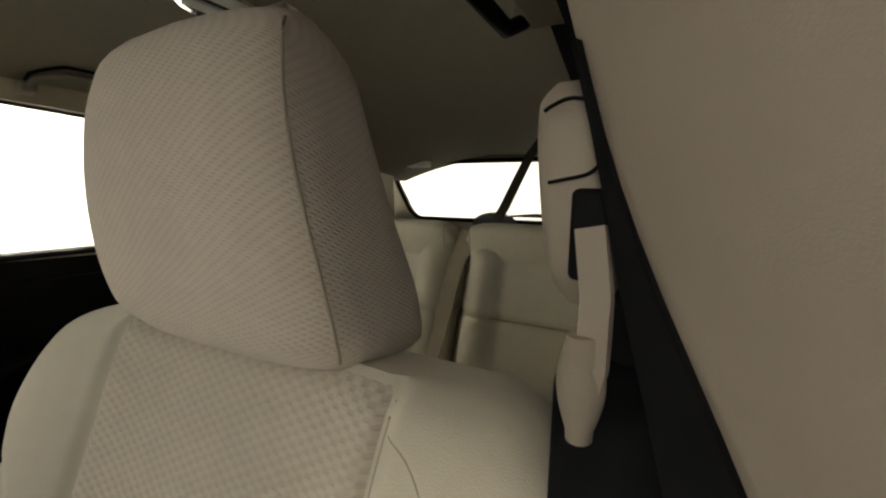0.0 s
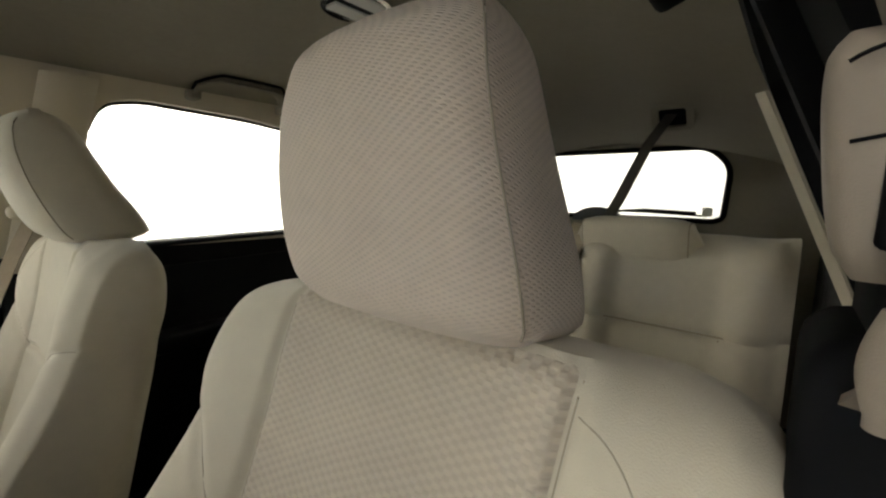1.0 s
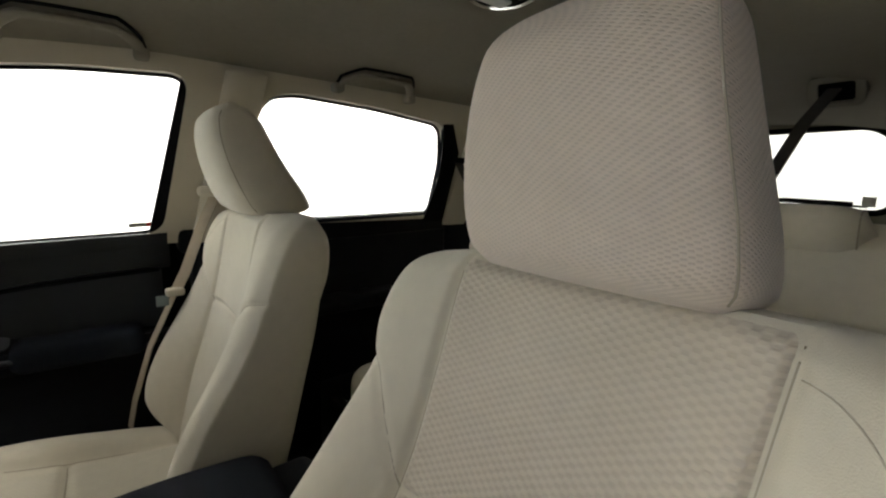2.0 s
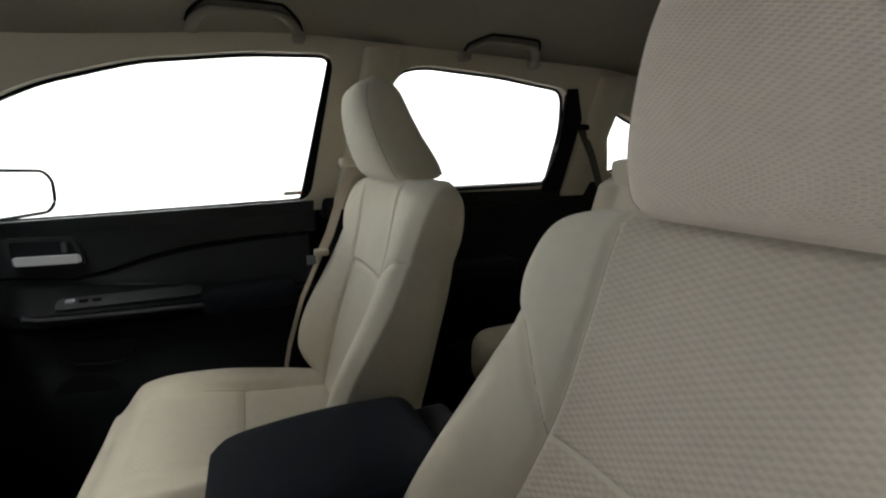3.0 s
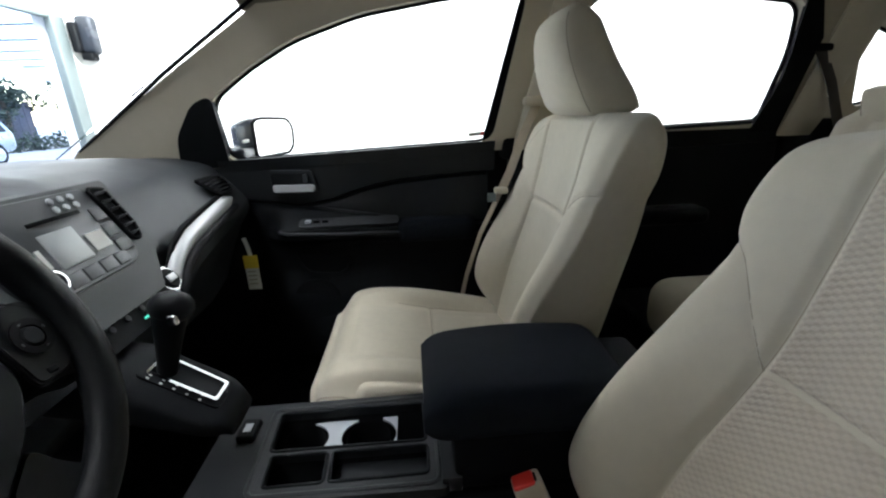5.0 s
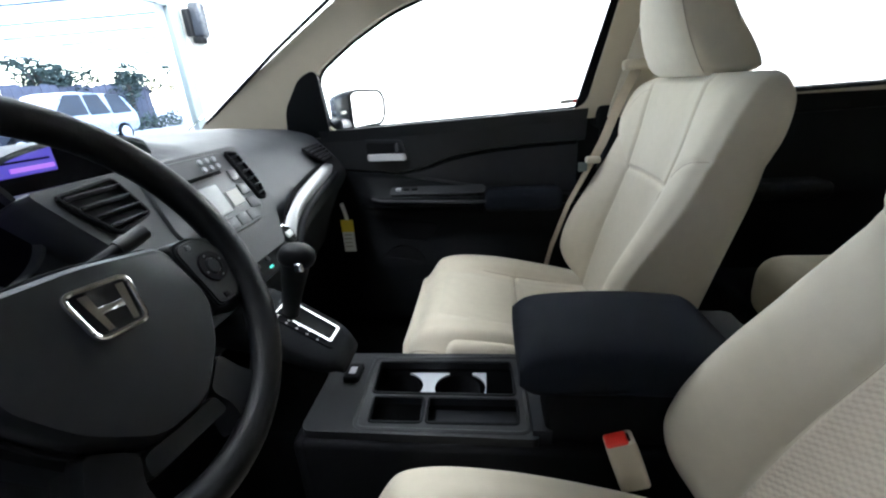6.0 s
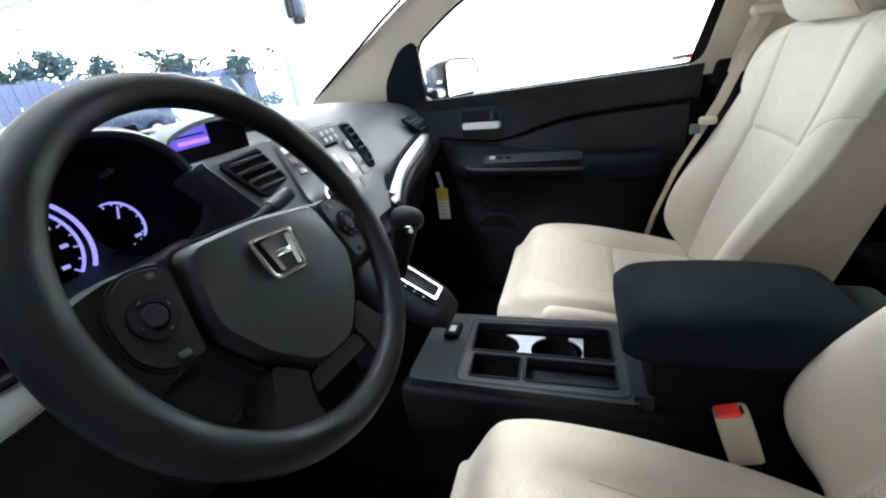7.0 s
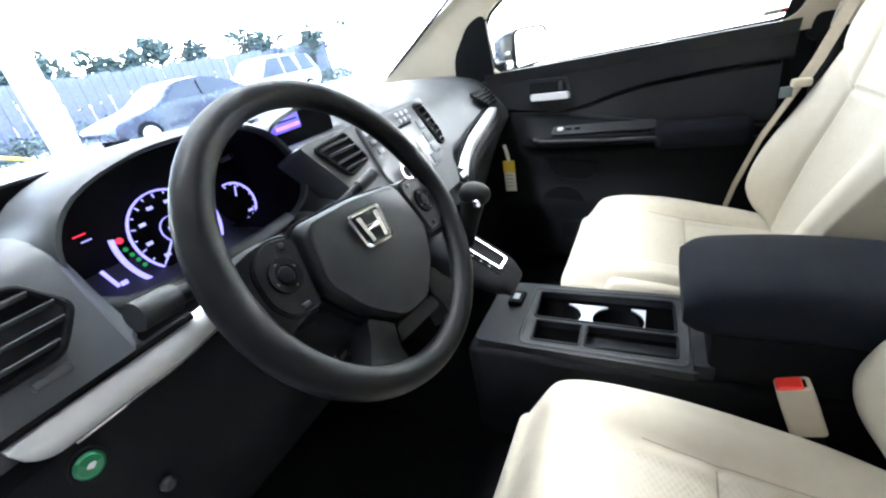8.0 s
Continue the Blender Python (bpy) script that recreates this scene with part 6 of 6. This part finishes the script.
part("gate_frame", moved(prism(gate_o, 0.007, None, (gate_i,)), PM @ Matrix.Translation((0, 0, 0.002))), CHROME, pod, "chrome gate frame")
for k in range(5):
    part("gear_mark", moved(block((0.0285, -0.045 + 0.020 * k, 0.004), (0.0310, -0.041 + 0.020 * k, 0.0046), 0), PM), PAPER, pod, smooth=0)
neck = []
for k in range(13):
    t = k / 12
    c, r = Vector((0.004, -0.505, 0.826)).lerp(Vector((0.019, -0.468, 0.936)), t), curve([(0, 0.013), (0.4, 0.0155), (0.8, 0.020), (1, 0.0215)], t)
    neck.append([(c.x + r * math.cos(q), c.y + 1.15 * r * math.sin(q), c.z) for q in (2 * math.pi * j / 20 for j in range(20))])
part("lever", loft(neck), LEATHER, pod)
KN = Matrix.Translation((0.019, -0.464, 0.946)) @ Matrix.Rotation(radians(-18), 4, "X")
knob_rings = []
for k in range(15):
    a = -math.pi / 2 + math.pi * (k + 0.3) / 14.6
    c, h = math.cos(a) ** 0.75, math.sin(a)
    knob_rings.append([KN @ Vector((0.0225 * c * math.cos(q), 0.031 * c * math.sin(q) + 0.004 * h, 0.023 * h)) for q in (2 * math.pi * j / 24 for j in range(24))])
part("knob", loft(knob_rings), LEATHER, pod)
part("release_button", block((0.033, -0.462, 0.926), (0.0425, -0.448, 0.942), 0.003), CHROME, pod)
part("lower_chrome", ribbon([(0.09, -0.60, 0.872), (0.02, -0.594, 0.862), (-0.06, -0.594, 0.864), (-0.15, -0.592, 0.872)], (0, 0.45, 1), 0.022, 0.008), SILVER, climate)

# driver's belt buckle
buckle = thing("belt_buckle", (0.168, 0.03, 0.55), "beige seat belt buckle with a red release button", "belt buckle")
BK = Matrix.Translation((0.152, 0.044, 0.668)) @ Matrix.Rotation(radians(20), 4, "X")
part("housing", moved(dished(rounded([(-0.014, -0.022), (0.014, -0.022), (0.014, 0.022), (-0.014, 0.022)], 0.008, 4), -0.042, 0.045, Matrix(), 5, 0.06), BK), TRIM, buckle)
part("release_button", moved(block((-0.0122, -0.0195, 0.034), (0.0122, 0.012, 0.049), 0.004, 3), BK), RED, buckle, "red release button")
part("slot", moved(block((-0.007, 0.0118, 0.040), (0.007, 0.0150, 0.0470), 0.001), BK), RUBBER, buckle)
part("stalk", moved(block((-0.006, -0.015, -0.20), (0.006, 0.015, -0.05), 0.004), BK), BLACK, buckle)

# ---- parked cars, hedge and fence beyond the open front ----
CARDARK = material("parked_car_dark", (0.025, 0.028, 0.045), 0.25, 0.2, vary=0.05)
CARLIGHT = material("parked_car_silver", (0.45, 0.48, 0.52), 0.3, 0.4, vary=0.05)
CARGLASS = material("parked_car_glass", (0.02, 0.025, 0.03), 0.08, vary=0.05)
LEAF = material("hedge_leaves", (0.045, 0.060, 0.045), 0.7, vary=0.5, scale=6)
BARK = material("bark", (0.12, 0.09, 0.07), 0.9, vary=0.3, scale=20, bump=0.8, bump_scale=60)
FENCE = material("dark_fence_boards", (0.10, 0.095, 0.12), 0.8, vary=0.3, scale=10)


def parked_car(x, y, length, height, paint, label, tall):
    """A car standing side on, its nose towards greater x."""
    c = thing("parked_car", (x, y, 0), label, "car", "parked cars")
    top = [(0, 0.60), (0.02, 0.72), (0.12, 0.84), (0.24, 0.93), (0.30, 1.02), (0.40, height - 0.10), (0.47, height - 0.01), (0.58, height), (0.70, height - 0.06), (0.80 if not tall else 0.93, height - 0.20 if not tall else height - 0.10), (0.90 if not tall else 0.985, 1.04), (1.0, 0.90), (1.0, 0.45), (0.86, 0.30), (0.14, 0.30), (0, 0.4)]
    prof = rounded([(x + length * (0.5 - t), z) for t, z in top], 0.28, 5)
    rings = []
    for yy, k in ((-0.85, 0.94), (-0.80, 0.985), (-0.6, 1.0), (0.6, 1.0), (0.80, 0.985), (0.85, 0.94)):
        rings.append([(x + (a - x) * k, y + yy * (1 - 0.16 * smooth_step(0.95, 1.5, b)), 0.3 + (b - 0.3) * k) for a, b in prof])
    part("body", loft(rings), paint, c)
    for side in (-1, 1):
        for t0, t1, t2, t3 in ((0.30, 0.435, 0.555, 0.555), (0.57, 0.57, 0.70, 0.76 if not tall else 0.74), (0.76, 0.755, 0.88, 0.94)) if tall else ((0.30, 0.435, 0.555, 0.555), (0.57, 0.57, 0.70, 0.80)):
            o = [(x + length * (0.5 - t0), 0.98), (x + length * (0.5 - t1), height - 0.09), (x + length * (0.5 - t2), height - 0.09), (x + length * (0.5 - t3), 1.0)]
            part("window", moved(prism(rounded(o, 0.05, 3), 0.03), Matrix(((1, 0, 0, 0), (0, -side * 0.22, side, y + side * (0.835 + 0.22 * 0.95)), (0, 1, 0, 0), (0, 0, 0, 1)))), CARGLASS, c)
        for t in (0.17, 0.82):
            wm = Matrix.Translation((x + length * (0.5 - t), y + side * 0.72, 0.33)) @ Matrix.Rotation(radians(-90 * side), 4, "X")
            tyre = part("wheel", moved(disc(0.33, 0.17, 28, None, 0.03), wm), RUBBER, c)
            part("rim", moved(disc(0.22, 0.012, 20, None, 0.004), wm @ Matrix.Translation((0, 0, 0.168))), CHROME, tyre)
        part("tail_lamp", block((x - length * 0.492, y + side * 0.62 - 0.12, 0.82), (x - length * 0.47, y + side * 0.62 + 0.12, 0.98), 0.02), RED, c)
    return c


parked_car(-7.1, -12.0, 4.4, 1.45, CARDARK, "dark blue parked saloon car seen from its side", False)
parked_car(-12.4, -14.0, 4.7, 1.72, CARLIGHT, "silver parked estate car behind the saloon", True)

# dark board fence, piece by piece
fence = thing("fence", (-9, -19.5, 0), "dark board fence behind the parked cars", "fence")
board_me = None
for k in range(60):
    x = 1.5 - 0.42 * k
    if board_me is None:
        b0 = part("board", block((-0.2, -0.02, 0.0), (0.2, 0.02, 2.25), 0.006, 1), FENCE, fence)
        board_me = b0.data
        b0.location = (x, -19.5, 0.0)
    else:
        b0 = new("board", board_me)
        b0.parent = fence
        b0.matrix_parent_inverse = Matrix.Translation(-fence.location)
        b0.location = (x, -19.5 + 0.01 * (k % 2), 0.05 * math.sin(k * 1.7))


def clump_cloud(rng, n, where, size):
    """Many small leaf clumps as crossed bent leaves."""
    vs, fs = [], []
    for _ in range(n):
        c = where(rng)
        s = size * rng.uniform(0.6, 1.4)
        d = Vector((rng.gauss(0, 1), rng.gauss(0, 1), rng.gauss(0, 0.7))).normalized()
        e = d.orthogonal().normalized()
        e.rotate(Matrix.Rotation(rng.uniform(0, 6.28), 3, d))
        f = d.cross(e) * 0.25
        k = len(vs)
        vs += [tuple(c - d * s), tuple(c + e * s * 0.45 + f * s), tuple(c + d * s), tuple(c - e * s * 0.45 + f * s)]
        fs += [(k, k + 1, k + 2), (k, k + 2, k + 3)]
    return vs, fs, None


def tree(x, y, height, spread, seed):
    rng = random.Random(seed)
    t = thing("tree", (x, y, 0), "leafy tree with an uneven crown over the fence", "tree", "trees")
    part("trunk", tube([(x, y, 0), (x + 0.05, y, height * 0.3), (x - 0.06, y + 0.05, height * 0.6), (x, y, height * 0.85)], 0.12, 10), BARK, t)
    blobs = [(Vector((x + rng.gauss(0, spread * 0.5), y + rng.gauss(0, spread * 0.4), height * rng.uniform(0.5, 1.0))), rng.uniform(0.25, 0.55) * spread) for _ in range(14)]
    for c, r in blobs[:5]:
        part("limb", tube([(x, y, height * 0.4), tuple(Vector((x, y, height * 0.55)).lerp(c, 0.5)), tuple(c)], 0.04, 6), BARK, t)

    def where(r):
        c, q = r.choice(blobs)
        v = Vector((r.gauss(0, 1), r.gauss(0, 1), r.gauss(0, 1))).normalized() * q * r.uniform(0.4, 1.0)
        return c + v
    tagged(part("crown", clump_cloud(rng, 1800, where, 0.13), LEAF, t, smooth=0), kind="stuff")


for k, (x, y, h, s_) in enumerate(((-9.5, -21.5, 3.1, 1.3), (-12.2, -21.0, 3.4, 1.5), (-15.0, -21.5, 3.2, 1.4), (-18.5, -20.8, 3.3, 1.7), (-22.0, -19.5, 3.0, 1.8), (-25.5, -18.0, 3.4, 2.0), (-6.8, -22.0, 2.7, 1.0), (-3.5, -22.5, 2.9, 1.2), (-29.0, -15.5, 3.2, 2.0))):
    tree(x, y, h, s_, 11 + k)
rng = random.Random(5)
solo("hedge", clump_cloud(rng, 5000, lambda r: Vector((r.uniform(-24, 2), -18.4 + r.gauss(0, 0.3), abs(r.gauss(0.3, 0.25)))), 0.10), LEAF, "low green weeds along the fence", "shrub", kind="stuff", smooth=0)
solo("pole", tube([(-3.0, -17.2, 1.1), (-5.6, -17.6, 0.03)], 0.05, 10), YELLOW, "orange barrier pole lying across the weeds", "pole")
